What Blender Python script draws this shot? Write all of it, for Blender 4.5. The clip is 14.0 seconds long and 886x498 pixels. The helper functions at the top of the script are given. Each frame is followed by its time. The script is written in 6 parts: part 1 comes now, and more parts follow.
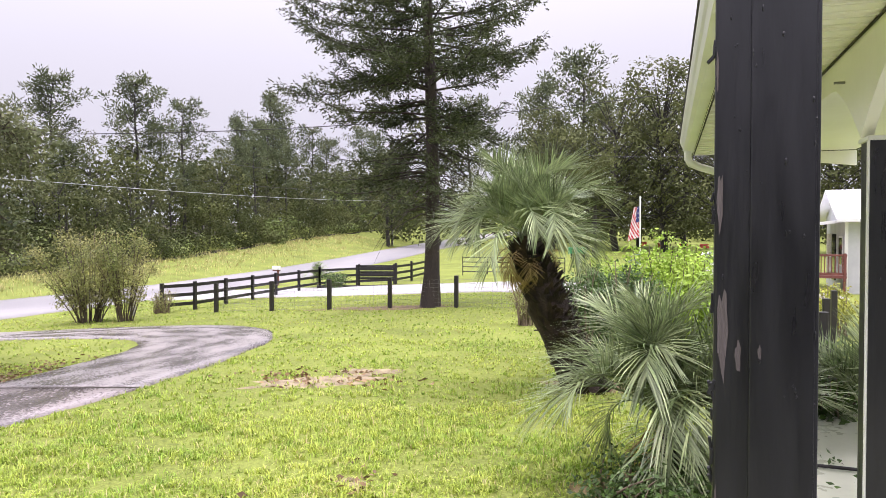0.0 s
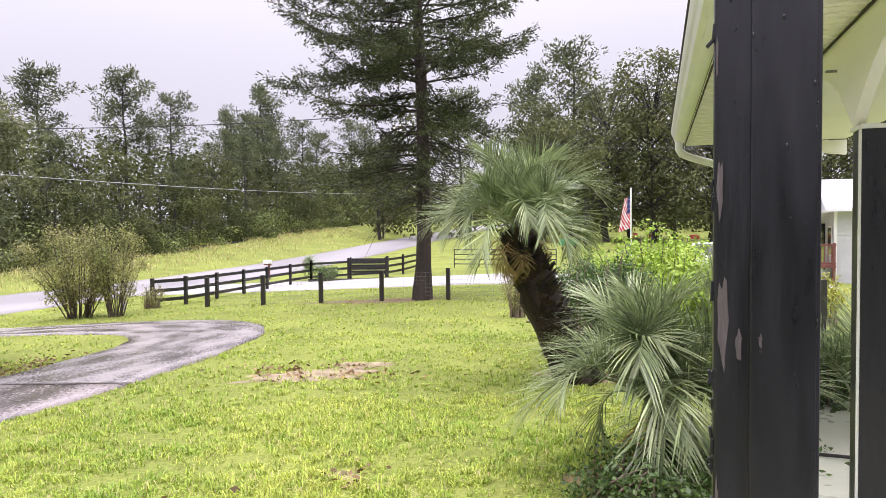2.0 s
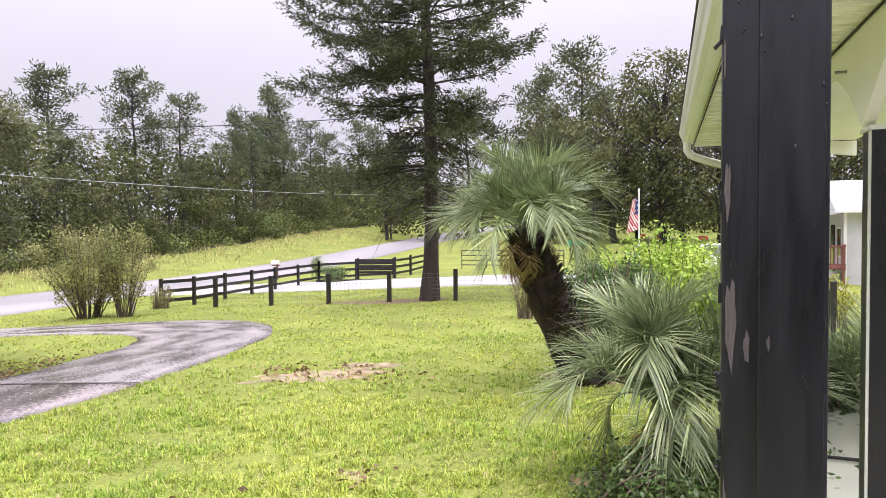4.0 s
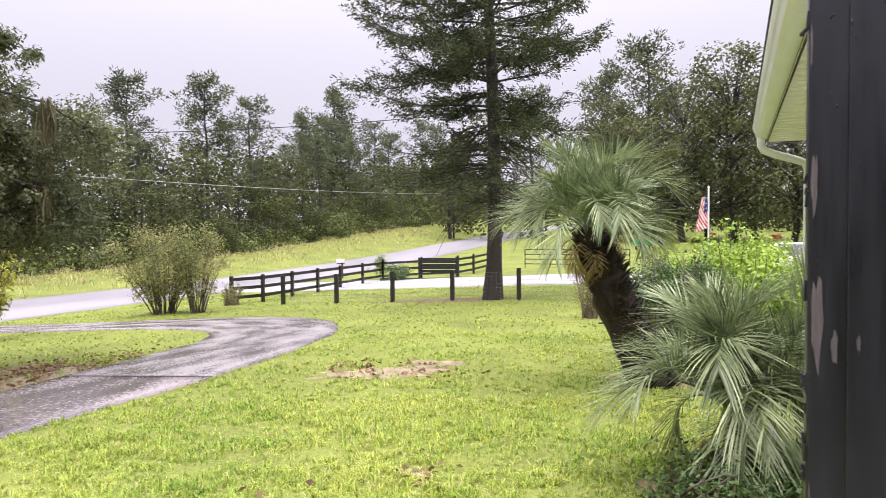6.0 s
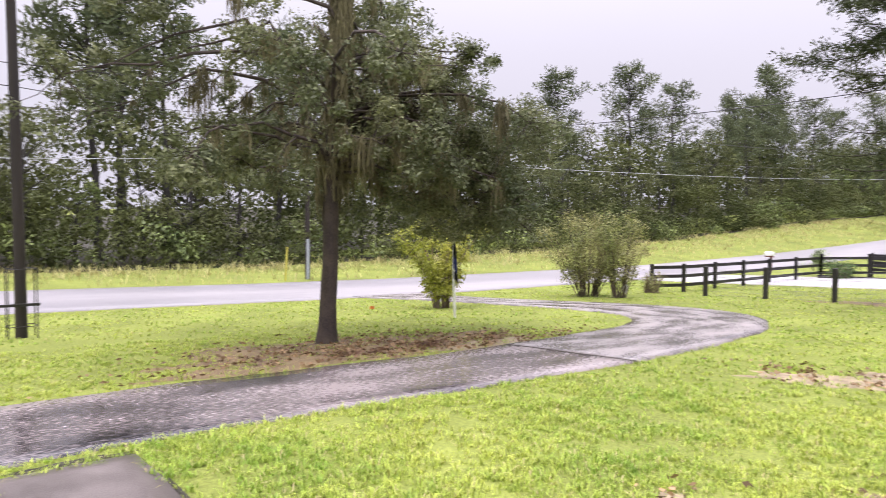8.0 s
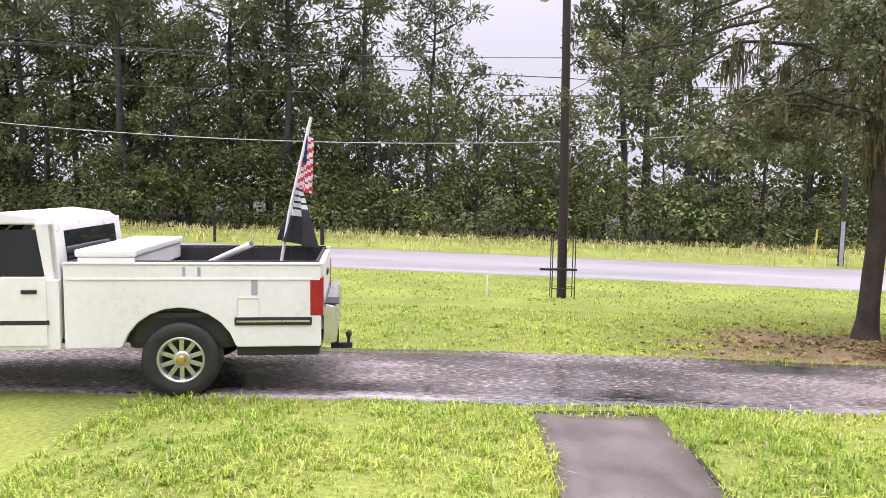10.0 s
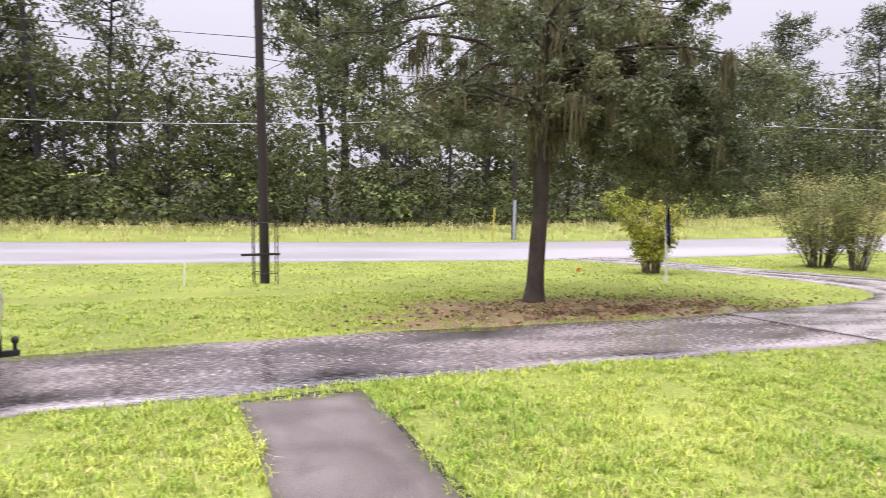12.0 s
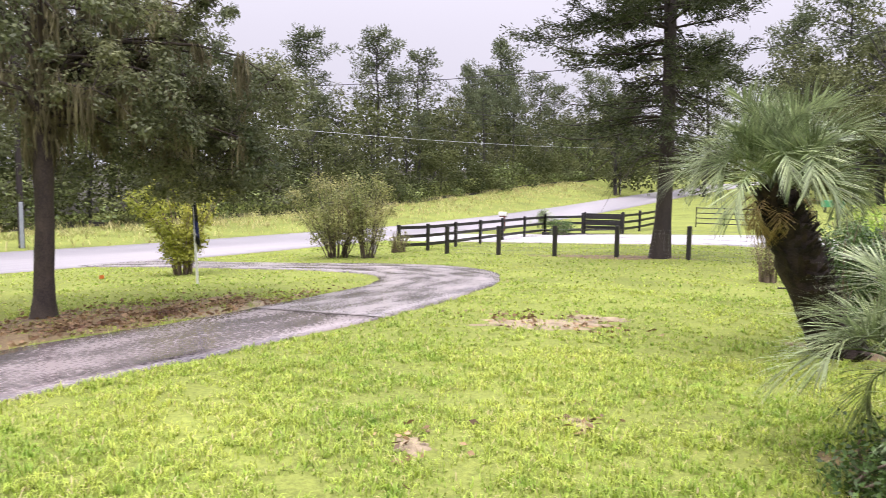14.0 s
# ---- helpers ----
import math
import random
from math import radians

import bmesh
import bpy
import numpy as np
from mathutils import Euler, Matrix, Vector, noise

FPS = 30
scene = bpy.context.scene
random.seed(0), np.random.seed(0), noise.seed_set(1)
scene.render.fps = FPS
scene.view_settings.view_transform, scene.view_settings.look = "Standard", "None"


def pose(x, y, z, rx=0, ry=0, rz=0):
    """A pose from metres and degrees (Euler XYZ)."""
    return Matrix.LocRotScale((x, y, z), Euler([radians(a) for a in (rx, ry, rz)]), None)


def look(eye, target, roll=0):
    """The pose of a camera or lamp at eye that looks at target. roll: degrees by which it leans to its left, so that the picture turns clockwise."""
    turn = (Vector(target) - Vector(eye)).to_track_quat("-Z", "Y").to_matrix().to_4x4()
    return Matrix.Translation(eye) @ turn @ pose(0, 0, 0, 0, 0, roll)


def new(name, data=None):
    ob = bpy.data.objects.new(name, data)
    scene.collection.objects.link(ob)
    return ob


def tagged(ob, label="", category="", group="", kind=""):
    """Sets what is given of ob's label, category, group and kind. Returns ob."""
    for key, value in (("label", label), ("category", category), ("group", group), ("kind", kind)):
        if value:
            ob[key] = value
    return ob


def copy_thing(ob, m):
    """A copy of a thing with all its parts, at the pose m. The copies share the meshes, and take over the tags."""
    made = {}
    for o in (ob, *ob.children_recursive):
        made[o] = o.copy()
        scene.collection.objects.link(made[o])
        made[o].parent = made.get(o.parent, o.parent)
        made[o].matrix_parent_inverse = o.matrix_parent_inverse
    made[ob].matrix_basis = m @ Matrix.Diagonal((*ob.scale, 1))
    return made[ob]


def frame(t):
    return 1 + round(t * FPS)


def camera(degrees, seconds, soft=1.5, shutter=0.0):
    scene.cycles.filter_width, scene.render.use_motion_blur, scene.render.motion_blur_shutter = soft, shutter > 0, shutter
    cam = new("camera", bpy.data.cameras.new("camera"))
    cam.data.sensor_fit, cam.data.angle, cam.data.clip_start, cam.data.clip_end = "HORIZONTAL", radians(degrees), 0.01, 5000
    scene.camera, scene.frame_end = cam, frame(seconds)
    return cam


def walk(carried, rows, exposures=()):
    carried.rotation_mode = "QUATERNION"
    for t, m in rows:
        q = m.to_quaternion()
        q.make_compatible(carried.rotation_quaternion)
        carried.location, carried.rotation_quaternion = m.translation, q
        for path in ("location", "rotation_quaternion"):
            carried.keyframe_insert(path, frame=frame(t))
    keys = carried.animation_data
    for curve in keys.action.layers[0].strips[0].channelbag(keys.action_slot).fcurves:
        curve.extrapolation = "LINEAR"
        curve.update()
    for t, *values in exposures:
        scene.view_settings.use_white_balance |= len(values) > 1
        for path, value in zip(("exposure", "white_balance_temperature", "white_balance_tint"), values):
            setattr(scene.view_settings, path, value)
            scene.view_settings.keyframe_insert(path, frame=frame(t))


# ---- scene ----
# seconds, x, y, z, yaw, pitch, roll
PATH = [
    (0, -0.0012, 0.0003, 2.1012, 14.883, -1.248, -0.000),
    (0.5, -0.0052, 0.0078, 2.0991, 14.952, -1.407, 0.031),
    (1, -0.0079, 0.0102, 2.0991, 14.867, -1.560, 0.111),
    (1.5, -0.0102, 0.0152, 2.0977, 14.542, -1.694, 0.250),
    (2, -0.0109, 0.0160, 2.0971, 14.178, -1.841, 0.432),
    (4.5, -0.0091, 0.0137, 2.0977, 15.215, -1.710, 0.341),
    (5, -0.0019, 0.0144, 2.0976, 15.873, -1.673, 0.331),
    (5.5, -0.0005, 0.0017, 2.1002, 17.158, -1.755, 0.384),
    (6, -0.0216, 0.0129, 2.0934, 19.818, -1.818, 0.450),
    (6.5, -0.0749, -0.0329, 2.0904, 25.068, -1.935, 0.460),
    (7, -0.1381, -0.0807, 2.0920, 32.428, -2.065, 0.298),
    (7.5, -0.1692, -0.1078, 2.0842, 42.172, -2.346, -0.037),
    (8, -0.1513, -0.1372, 2.0829, 52.393, -2.763, -0.444),
    (8.5, -0.1511, -0.1633, 2.0770, 62.697, -3.330, -0.827),
    (9, -0.1514, -0.2074, 2.0744, 73.605, -4.024, -1.180),
    (9.2, -0.1448, -0.2208, 2.0704, 79.317, -4.322, -1.215),
    (9.6, -0.1436, -0.2426, 2.0663, 88.137, -4.670, -1.130),
    (10, -0.1525, -0.2705, 2.0633, 92.224, -4.991, -0.863),
    (10.4, -0.1658, -0.2975, 2.0610, 92.295, -5.276, -0.529),
    (10.8, -0.1783, -0.3162, 2.0590, 89.068, -5.517, -0.241),
    (11.3, -0.1842, -0.3168, 2.0561, 81.487, -5.742, -0.120),
    (11.5, -0.1824, -0.3060, 2.0538, 77.835, -5.860, -0.171),
    (12, -0.1784, -0.2270, 2.0490, 68.703, -5.962, -0.701),
    (12.5, -0.1529, -0.1559, 2.0522, 58.501, -5.787, -1.053),
    (13, -0.1410, -0.1136, 2.0510, 48.777, -5.615, -1.125),
    (13.5, -0.1097, -0.0674, 2.0475, 39.964, -5.483, -1.021),
    (14, -0.0768, -0.0334, 2.0464, 32.756, -5.528, -0.808),
]
cam = camera(63.62, 14.0, 0.75, 0.25)
walk(cam, [(t, pose(x, y, z, 90 + pitch, roll, yaw)) for t, x, y, z, yaw, pitch, roll in PATH],
     [(0.0, 0.25, 6600, 33), (14.0, 0.25, 6600, 33)])

# ---------------------------------------------------------------- light
world = bpy.data.worlds.new("overcast_sky")
scene.world = world
world.use_nodes = True
wn, wl = world.node_tree.nodes, world.node_tree.links
wn.clear()
w_out = wn.new("ShaderNodeOutputWorld")
w_bg = wn.new("ShaderNodeBackground")
w_sky = wn.new("ShaderNodeTexSky")
w_sky.sky_type = "NISHITA"
w_sky.sun_disc = False
w_sky.sun_elevation, w_sky.sun_rotation = radians(58), radians(200)
w_sky.dust_density = 4.0
w_hsv = wn.new("ShaderNodeHueSaturation")
w_hsv.inputs["Saturation"].default_value = 0.12
w_hsv.inputs["Value"].default_value = 0.10
w_co = wn.new("ShaderNodeTexCoord")
w_sep = wn.new("ShaderNodeSeparateXYZ")
w_ramp = wn.new("ShaderNodeMapRange")
w_pow = wn.new("ShaderNodeMath")
w_pow.operation = "POWER"
w_pow.use_clamp = True
w_pow.inputs[1].default_value = 2.6
w_ramp.inputs["To Min"].default_value = 0.63
w_ramp.inputs["To Max"].default_value = 5.0
w_noise = wn.new("ShaderNodeTexNoise")
w_noise.inputs["Scale"].default_value = 2.2
w_noise.inputs["Detail"].default_value = 3
w_nr = wn.new("ShaderNodeMapRange")
w_nr.inputs["To Min"].default_value = 0.93
w_nr.inputs["To Max"].default_value = 1.07
w_mul = wn.new("ShaderNodeMath")
w_mul.operation = "MULTIPLY"
w_tint = wn.new("ShaderNodeMix")
w_tint.data_type = "RGBA"
w_tint.blend_type = "MULTIPLY"
w_tint.inputs["Factor"].default_value = 1.0
w_tint.inputs["A"].default_value = (0.90, 1.0, 1.055, 1)
w_add = wn.new("ShaderNodeMix")
w_add.data_type = "RGBA"
w_add.blend_type = "ADD"
w_add.inputs["Factor"].default_value = 0.05
wl.new(w_co.outputs["Generated"], w_sep.inputs[0])
wl.new(w_sep.outputs["Z"], w_pow.inputs[0])
wl.new(w_pow.outputs[0], w_ramp.inputs["Value"])
wl.new(w_co.outputs["Generated"], w_noise.inputs["Vector"])
wl.new(w_noise.outputs[0], w_nr.inputs["Value"])
wl.new(w_ramp.outputs[0], w_mul.inputs[0])
wl.new(w_nr.outputs[0], w_mul.inputs[1])
wl.new(w_mul.outputs[0], w_tint.inputs["B"])
wl.new(w_sky.outputs[0], w_hsv.inputs["Color"])
wl.new(w_tint.outputs["Result"], w_add.inputs["A"])
wl.new(w_hsv.outputs[0], w_add.inputs["B"])
wl.new(w_add.outputs["Result"], w_bg.inputs["Color"])
wl.new(w_bg.outputs[0], w_out.inputs[0])

sun = new("sun", bpy.data.lights.new("sun", "SUN"))
sun.data.energy, sun.data.angle, sun.data.color = 1.5, radians(35), (1.0, 0.97, 0.92)
sun.matrix_world = look((0, 0, 50), (9, 14, 0))

rng = np.random.default_rng(7)


# ---------------------------------------------------------------- materials
def material(name, c1, c2, scale=8.0, rough=0.7, rough2=None, metal=0.0, bump=0.0, bump_scale=40.0, fine=0.25,
             island=0.0, per_object=0.0, stretch=(1, 1, 1), transmit=0.0, spec=0.5, grain=9.0, contrast=0.17, lay=False):
    """Two-colour weathered surface in object metres: broad patches, fine grain, relief."""
    m = bpy.data.materials.new(name)
    m.use_nodes = True
    n, l = m.node_tree.nodes, m.node_tree.links
    b = n["Principled BSDF"]
    co = n.new("ShaderNodeTexCoord")
    mp = n.new("ShaderNodeMapping")
    mp.inputs["Scale"].default_value = stretch
    if lay:
        at = n.new("ShaderNodeAttribute")
        at.attribute_name = "lay"
        l.new(at.outputs["Vector"], mp.inputs["Vector"])
    else:
        l.new(co.outputs["Object"], mp.inputs["Vector"])
    big = n.new("ShaderNodeTexNoise")
    big.inputs["Scale"].default_value, big.inputs["Detail"].default_value = scale, 4
    small = n.new("ShaderNodeTexNoise")
    small.inputs["Scale"].default_value, small.inputs["Detail"].default_value = scale * grain, 3
    for t in (big, small):
        l.new(mp.outputs[0], t.inputs["Vector"])
    mixv = n.new("ShaderNodeMix")
    mixv.inputs["Factor"].default_value = fine
    l.new(big.outputs[0], mixv.inputs["A"])
    l.new(small.outputs[0], mixv.inputs["B"])
    ramp = n.new("ShaderNodeMapRange")
    ramp.inputs["From Min"].default_value, ramp.inputs["From Max"].default_value = 0.5 - contrast, 0.5 + contrast
    l.new(mixv.outputs["Result"], ramp.inputs["Value"])
    col = n.new("ShaderNodeMix")
    col.data_type = "RGBA"
    col.inputs["A"].default_value, col.inputs["B"].default_value = (*c1, 1), (*c2, 1)
    l.new(ramp.outputs[0], col.inputs["Factor"])
    out = col.outputs["Result"]
    vary = island or per_object
    if vary:
        src = n.new("ShaderNodeNewGeometry").outputs["Random Per Island"] if island else n.new("ShaderNodeObjectInfo").outputs["Random"]
        vr = n.new("ShaderNodeMapRange")
        vr.inputs["To Min"].default_value, vr.inputs["To Max"].default_value = 1 - vary, 1 + vary
        hs = n.new("ShaderNodeHueSaturation")
        l.new(src, vr.inputs["Value"])
        l.new(vr.outputs[0], hs.inputs["Value"])
        l.new(out, hs.inputs["Color"])
        out = hs.outputs[0]
    l.new(out, b.inputs["Base Color"])
    b.inputs["Metallic"].default_value = metal
    b.inputs["Specular IOR Level"].default_value = spec
    if rough2 is None:
        b.inputs["Roughness"].default_value = rough
    else:
        rr = n.new("ShaderNodeMapRange")
        rr.inputs["To Min"].default_value, rr.inputs["To Max"].default_value = rough, rough2
        l.new(ramp.outputs[0], rr.inputs["Value"])
        l.new(rr.outputs[0], b.inputs["Roughness"])
    if bump:
        bn = n.new("ShaderNodeTexNoise")
        bn.inputs["Scale"].default_value, bn.inputs["Detail"].default_value = bump_scale, 4
        l.new(mp.outputs[0], bn.inputs["Vector"])
        bp = n.new("ShaderNodeBump")
        bp.inputs["Strength"].default_value, bp.inputs["Distance"].default_value = bump, 0.02
        l.new(bn.outputs[0], bp.inputs["Height"])
        l.new(bp.outputs[0], b.inputs["Normal"])
    if transmit:
        tr = n.new("ShaderNodeBsdfTranslucent")
        ms = n.new("ShaderNodeMixShader")
        ms.inputs[0].default_value = transmit
        l.new(out, tr.inputs["Color"])
        l.new(b.outputs[0], ms.inputs[1])
        l.new(tr.outputs[0], ms.inputs[2])
        l.new(ms.outputs[0], n["Material Output"].inputs["Surface"])
    return m


def leafy(name, c1, c2, vary=0.3, rough=0.55, transmit=0.3, scale=0.6, spec=0.35):
    return material(name, c1, c2, scale=scale, rough=rough, island=vary, transmit=transmit, fine=0.2, spec=spec)


m_lawn = material("lawn_turf", (0.100, 0.122, 0.028), (0.26, 0.305, 0.066), scale=0.5, rough=0.95, bump=0.7, bump_scale=45, fine=0.55, grain=45, spec=0.15)


def grass_material(name, green, pale, straw, dead):
    """Blades: colour drifts over the lawn and from tuft to tuft, some blades dead."""
    m = material(name, green, pale, scale=0.45, rough=0.5, island=0.36, transmit=0.30, fine=0.52, grain=14, contrast=0.13, spec=0.28)
    n, l = m.node_tree.nodes, m.node_tree.links
    b = n["Principled BSDF"]
    src = b.inputs["Base Color"].links[0].from_socket
    geo = n.new("ShaderNodeNewGeometry")
    frac = n.new("ShaderNodeMath")
    frac.operation = "MULTIPLY"
    frac.inputs[1].default_value = 37.31
    wrap = n.new("ShaderNodeMath")
    wrap.operation = "FRACT"
    pick = n.new("ShaderNodeMath")
    pick.operation = "LESS_THAN"
    pick.inputs[1].default_value = dead
    mix = n.new("ShaderNodeMix")
    mix.data_type = "RGBA"
    mix.inputs["B"].default_value = (*straw, 1)
    l.new(geo.outputs["Random Per Island"], frac.inputs[0])
    l.new(frac.outputs[0], wrap.inputs[0])
    l.new(wrap.outputs[0], pick.inputs[0])
    l.new(pick.outputs[0], mix.inputs["Factor"])
    l.new(src, mix.inputs["A"])
    l.new(mix.outputs["Result"], b.inputs["Base Color"])
    return m


m_blade = grass_material("grass_blade", (0.185, 0.320, 0.034), (0.45, 0.505, 0.092), (0.52, 0.43, 0.22), 0.08)
m_verge = leafy("dry_verge_grass", (0.46, 0.40, 0.18), (0.37, 0.39, 0.13), vary=0.3, rough=0.7, scale=0.25)
m_asphalt = material("wet_driveway", (0.014, 0.012, 0.013), (0.31, 0.265, 0.25), scale=0.7, rough=0.05, rough2=0.36, bump=0.07, bump_scale=40, fine=0.40, stretch=(1, 0.40, 1), grain=40, contrast=0.11, lay=True)
m_asphalt2 = material("worn_pale_driveway", (0.035, 0.031, 0.031), (0.40, 0.36, 0.34), scale=1.5, rough=0.10, rough2=0.45, bump=0.15, bump_scale=40, stretch=(1, 0.42, 1), fine=0.48, grain=26, contrast=0.14, lay=True)
m_litter = material("brown_leaf_litter", (0.10, 0.060, 0.036), (0.26, 0.19, 0.085), scale=2.2, rough=0.95, bump=0.6, bump_scale=40, fine=0.5)
# near-black: dark soil and joint dirt, also litter with tree shade coloured in
m_woodfloor = material("dark_soil_shaded_litter", (0.020, 0.018, 0.010), (0.045, 0.042, 0.022), scale=0.5, rough=0.95, bump=0.6, bump_scale=8)
m_road = material("wet_road", (0.17, 0.165, 0.17), (0.30, 0.285, 0.28), scale=0.35, rough=0.46, rough2=0.65, bump=0.15, bump_scale=60, stretch=(1, 0.12, 1), fine=0.3, spec=0.3)
m_concrete = material("worn_concrete", (0.30, 0.29, 0.29), (0.46, 0.45, 0.44), scale=1.2, rough=0.35, rough2=0.6, bump=0.12, bump_scale=60)
m_walk = material("wet_concrete_walk", (0.062, 0.050, 0.044), (0.160, 0.138, 0.124), scale=2.2, rough=0.34, rough2=0.6, bump=0.3, bump_scale=55, fine=0.5, grain=30, spec=0.35)
m_sand = material("bare_sandy_soil", (0.15, 0.11, 0.065), (0.37, 0.30, 0.185), scale=5, rough=0.95, bump=0.5, bump_scale=30)
m_black = material("black_fence_paint", (0.010, 0.009, 0.009), (0.026, 0.022, 0.022), scale=3, rough=0.5, bump=0.2, bump_scale=60, stretch=(1, 1, 0.2), per_object=0.2)
m_bark = material("dark_wet_bark", (0.016, 0.011, 0.010), (0.050, 0.035, 0.028), scale=4, rough=0.75, bump=0.9, bump_scale=26, stretch=(1, 1, 0.3), fine=0.5)
m_oakbark = material("wet_oak_bark", (0.018, 0.013, 0.012), (0.090, 0.066, 0.048), scale=7, rough=0.8, bump=0.9, bump_scale=30, stretch=(1, 1, 0.5), fine=0.5)
m_greybark = material("far_tree_bark", (0.020, 0.018, 0.017), (0.055, 0.049, 0.045), scale=3, rough=0.85, bump=0.5, bump_scale=12, stretch=(1, 1, 0.3))
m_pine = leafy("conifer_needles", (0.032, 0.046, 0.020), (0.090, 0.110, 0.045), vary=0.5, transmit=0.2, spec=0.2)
# next two: distant foliage, rain haze put into the paler, greyer colours
m_farpine = leafy("hazed_pine_needles", (0.070, 0.096, 0.052), (0.160, 0.184, 0.094), vary=0.24, transmit=0.2, rough=0.75, spec=0.12)
m_farleaf = leafy("hazed_leaf", (0.058, 0.074, 0.030), (0.165, 0.178, 0.074), vary=0.24, scale=0.3, transmit=0.2, rough=0.75, spec=0.12)
m_farlight = leafy("far_sunlit_leaf", (0.10, 0.15, 0.045), (0.22, 0.27, 0.07), vary=0.45, transmit=0.25)
m_under = leafy("undergrowth_leaf", (0.034, 0.047, 0.016), (0.130, 0.148, 0.050), vary=0.24, scale=0.3, transmit=0.2, rough=0.75, spec=0.12)
m_oakleaf = leafy("oak_leaf", (0.070, 0.092, 0.040), (0.21, 0.225, 0.10), vary=0.4, transmit=0.3, spec=0.3)
m_moss = leafy("hanging_moss", (0.13, 0.115, 0.060), (0.25, 0.225, 0.12), vary=0.35, rough=0.9, transmit=0.2)
m_palm = leafy("palm_leaflet", (0.095, 0.155, 0.055), (0.40, 0.465, 0.245), vary=0.55, rough=0.3, transmit=0.2, scale=3, spec=0.3)
m_palmdry = leafy("dry_palm_leaflet", (0.25, 0.15, 0.06), (0.42, 0.33, 0.13), vary=0.35, rough=0.6, transmit=0.2, scale=3)
m_palmtrunk = material("palm_boots", (0.009, 0.006, 0.005), (0.045, 0.027, 0.018), scale=6, rough=0.85, bump=0.8, bump_scale=40, island=0.5)
m_holly = leafy("dark_glossy_leaf", (0.030, 0.065, 0.020), (0.10, 0.18, 0.05), vary=0.35, rough=0.35)
m_lime = leafy("lime_shrub_leaf", (0.19, 0.33, 0.035), (0.44, 0.58, 0.085), vary=0.35)
m_darkshrub = leafy("dark_shrub_leaf", (0.035, 0.075, 0.017), (0.115, 0.20, 0.05), vary=0.5, rough=0.4)
m_yellowbush = leafy("yellow_green_leaf", (0.25, 0.29, 0.04), (0.47, 0.45, 0.08), vary=0.4)
m_myrtle = leafy("autumn_leaf", (0.16, 0.20, 0.055), (0.38, 0.34, 0.14), vary=0.4)
m_twig = material("pale_twig", (0.12, 0.085, 0.06), (0.24, 0.18, 0.13), scale=4, rough=0.8)
m_darktwig = material("dark_wet_twig", (0.05, 0.036, 0.026), (0.13, 0.095, 0.07), scale=4, rough=0.8)
m_white = material("white_vinyl", (0.70, 0.70, 0.66), (0.80, 0.80, 0.77), scale=0.8, rough=0.4, bump=0.03)
m_soffit = material("cream_painted_trim", (0.82, 0.81, 0.73), (0.88, 0.87, 0.80), scale=1.4, rough=0.5, bump=0.05, bump_scale=30)
m_metal = material("aluminium_gutter", (0.76, 0.76, 0.70), (0.85, 0.85, 0.80), scale=2, rough=0.3, rough2=0.45, metal=0.15)
m_wire = material("galvanised_wire", (0.16, 0.16, 0.15), (0.3, 0.3, 0.28), scale=5, rough=0.5, metal=0.6)


# ---------------------------------------------------------------- mesh helpers
def mesh_np(name, verts, faces, mat=None, smooth=False):
    """Mesh from arrays; all faces have the same number of corners."""
    verts, faces = np.asarray(verts, np.float32), np.asarray(faces, np.int32)
    me = bpy.data.meshes.new(name)
    me.vertices.add(len(verts))
    me.vertices.foreach_set("co", verts.ravel())
    k = faces.shape[1]
    me.loops.add(faces.size)
    me.loops.foreach_set("vertex_index", faces.ravel())
    me.polygons.add(len(faces))
    me.polygons.foreach_set("loop_start", np.arange(0, faces.size, k, dtype=np.int32))
    if smooth:
        me.polygons.foreach_set("use_smooth", np.ones(len(faces), bool))
    if mat:
        me.materials.append(mat)
    me.update(calc_edges=True)
    return me


def part(name, data, mat, parent, label="", loc=(0, 0, 0), rot=(0, 0, 0), smooth=False):
    """One mesh object under a thing or a part. data: a bmesh (used up) or a mesh."""
    if isinstance(data, bmesh.types.BMesh):
        me = bpy.data.meshes.new(name)
        data.to_mesh(me)
        data.free()
        if smooth:
            for p in me.polygons:
                p.use_smooth = True
    else:
        me = data
    if mat and not me.materials:
        me.materials.append(mat)
    ob = new(name, me)
    ob.parent = parent
    ob.location = loc
    ob.rotation_euler = [radians(a) for a in rot]
    return tagged(ob, label=label)


def thing(name, loc, label, category, group="", kind="", rz=0.0):
    ob = new(name)
    ob.empty_display_size = 0.2
    ob.matrix_basis = pose(*loc, 0, 0, rz)
    return tagged(ob, label, category, group, kind)


def box(bm, c, s, bevel=0.0, rot=None):
    """Adds a box of size s centred at c."""
    m = Matrix.Translation(c) @ (rot if rot else Matrix()) @ Matrix.Diagonal((*s, 1))
    r = bmesh.ops.create_cube(bm, size=1.0, matrix=m)
    if bevel:
        es = list({e for v in r["verts"] for e in v.link_edges})
        bmesh.ops.bevel(bm, geom=es, offset=bevel, segments=2, affect="EDGES", profile=0.6)
    return bm


def boxed(c, s, bevel=0.0, rot=None):
    return box(bmesh.new(), c, s, bevel, rot)


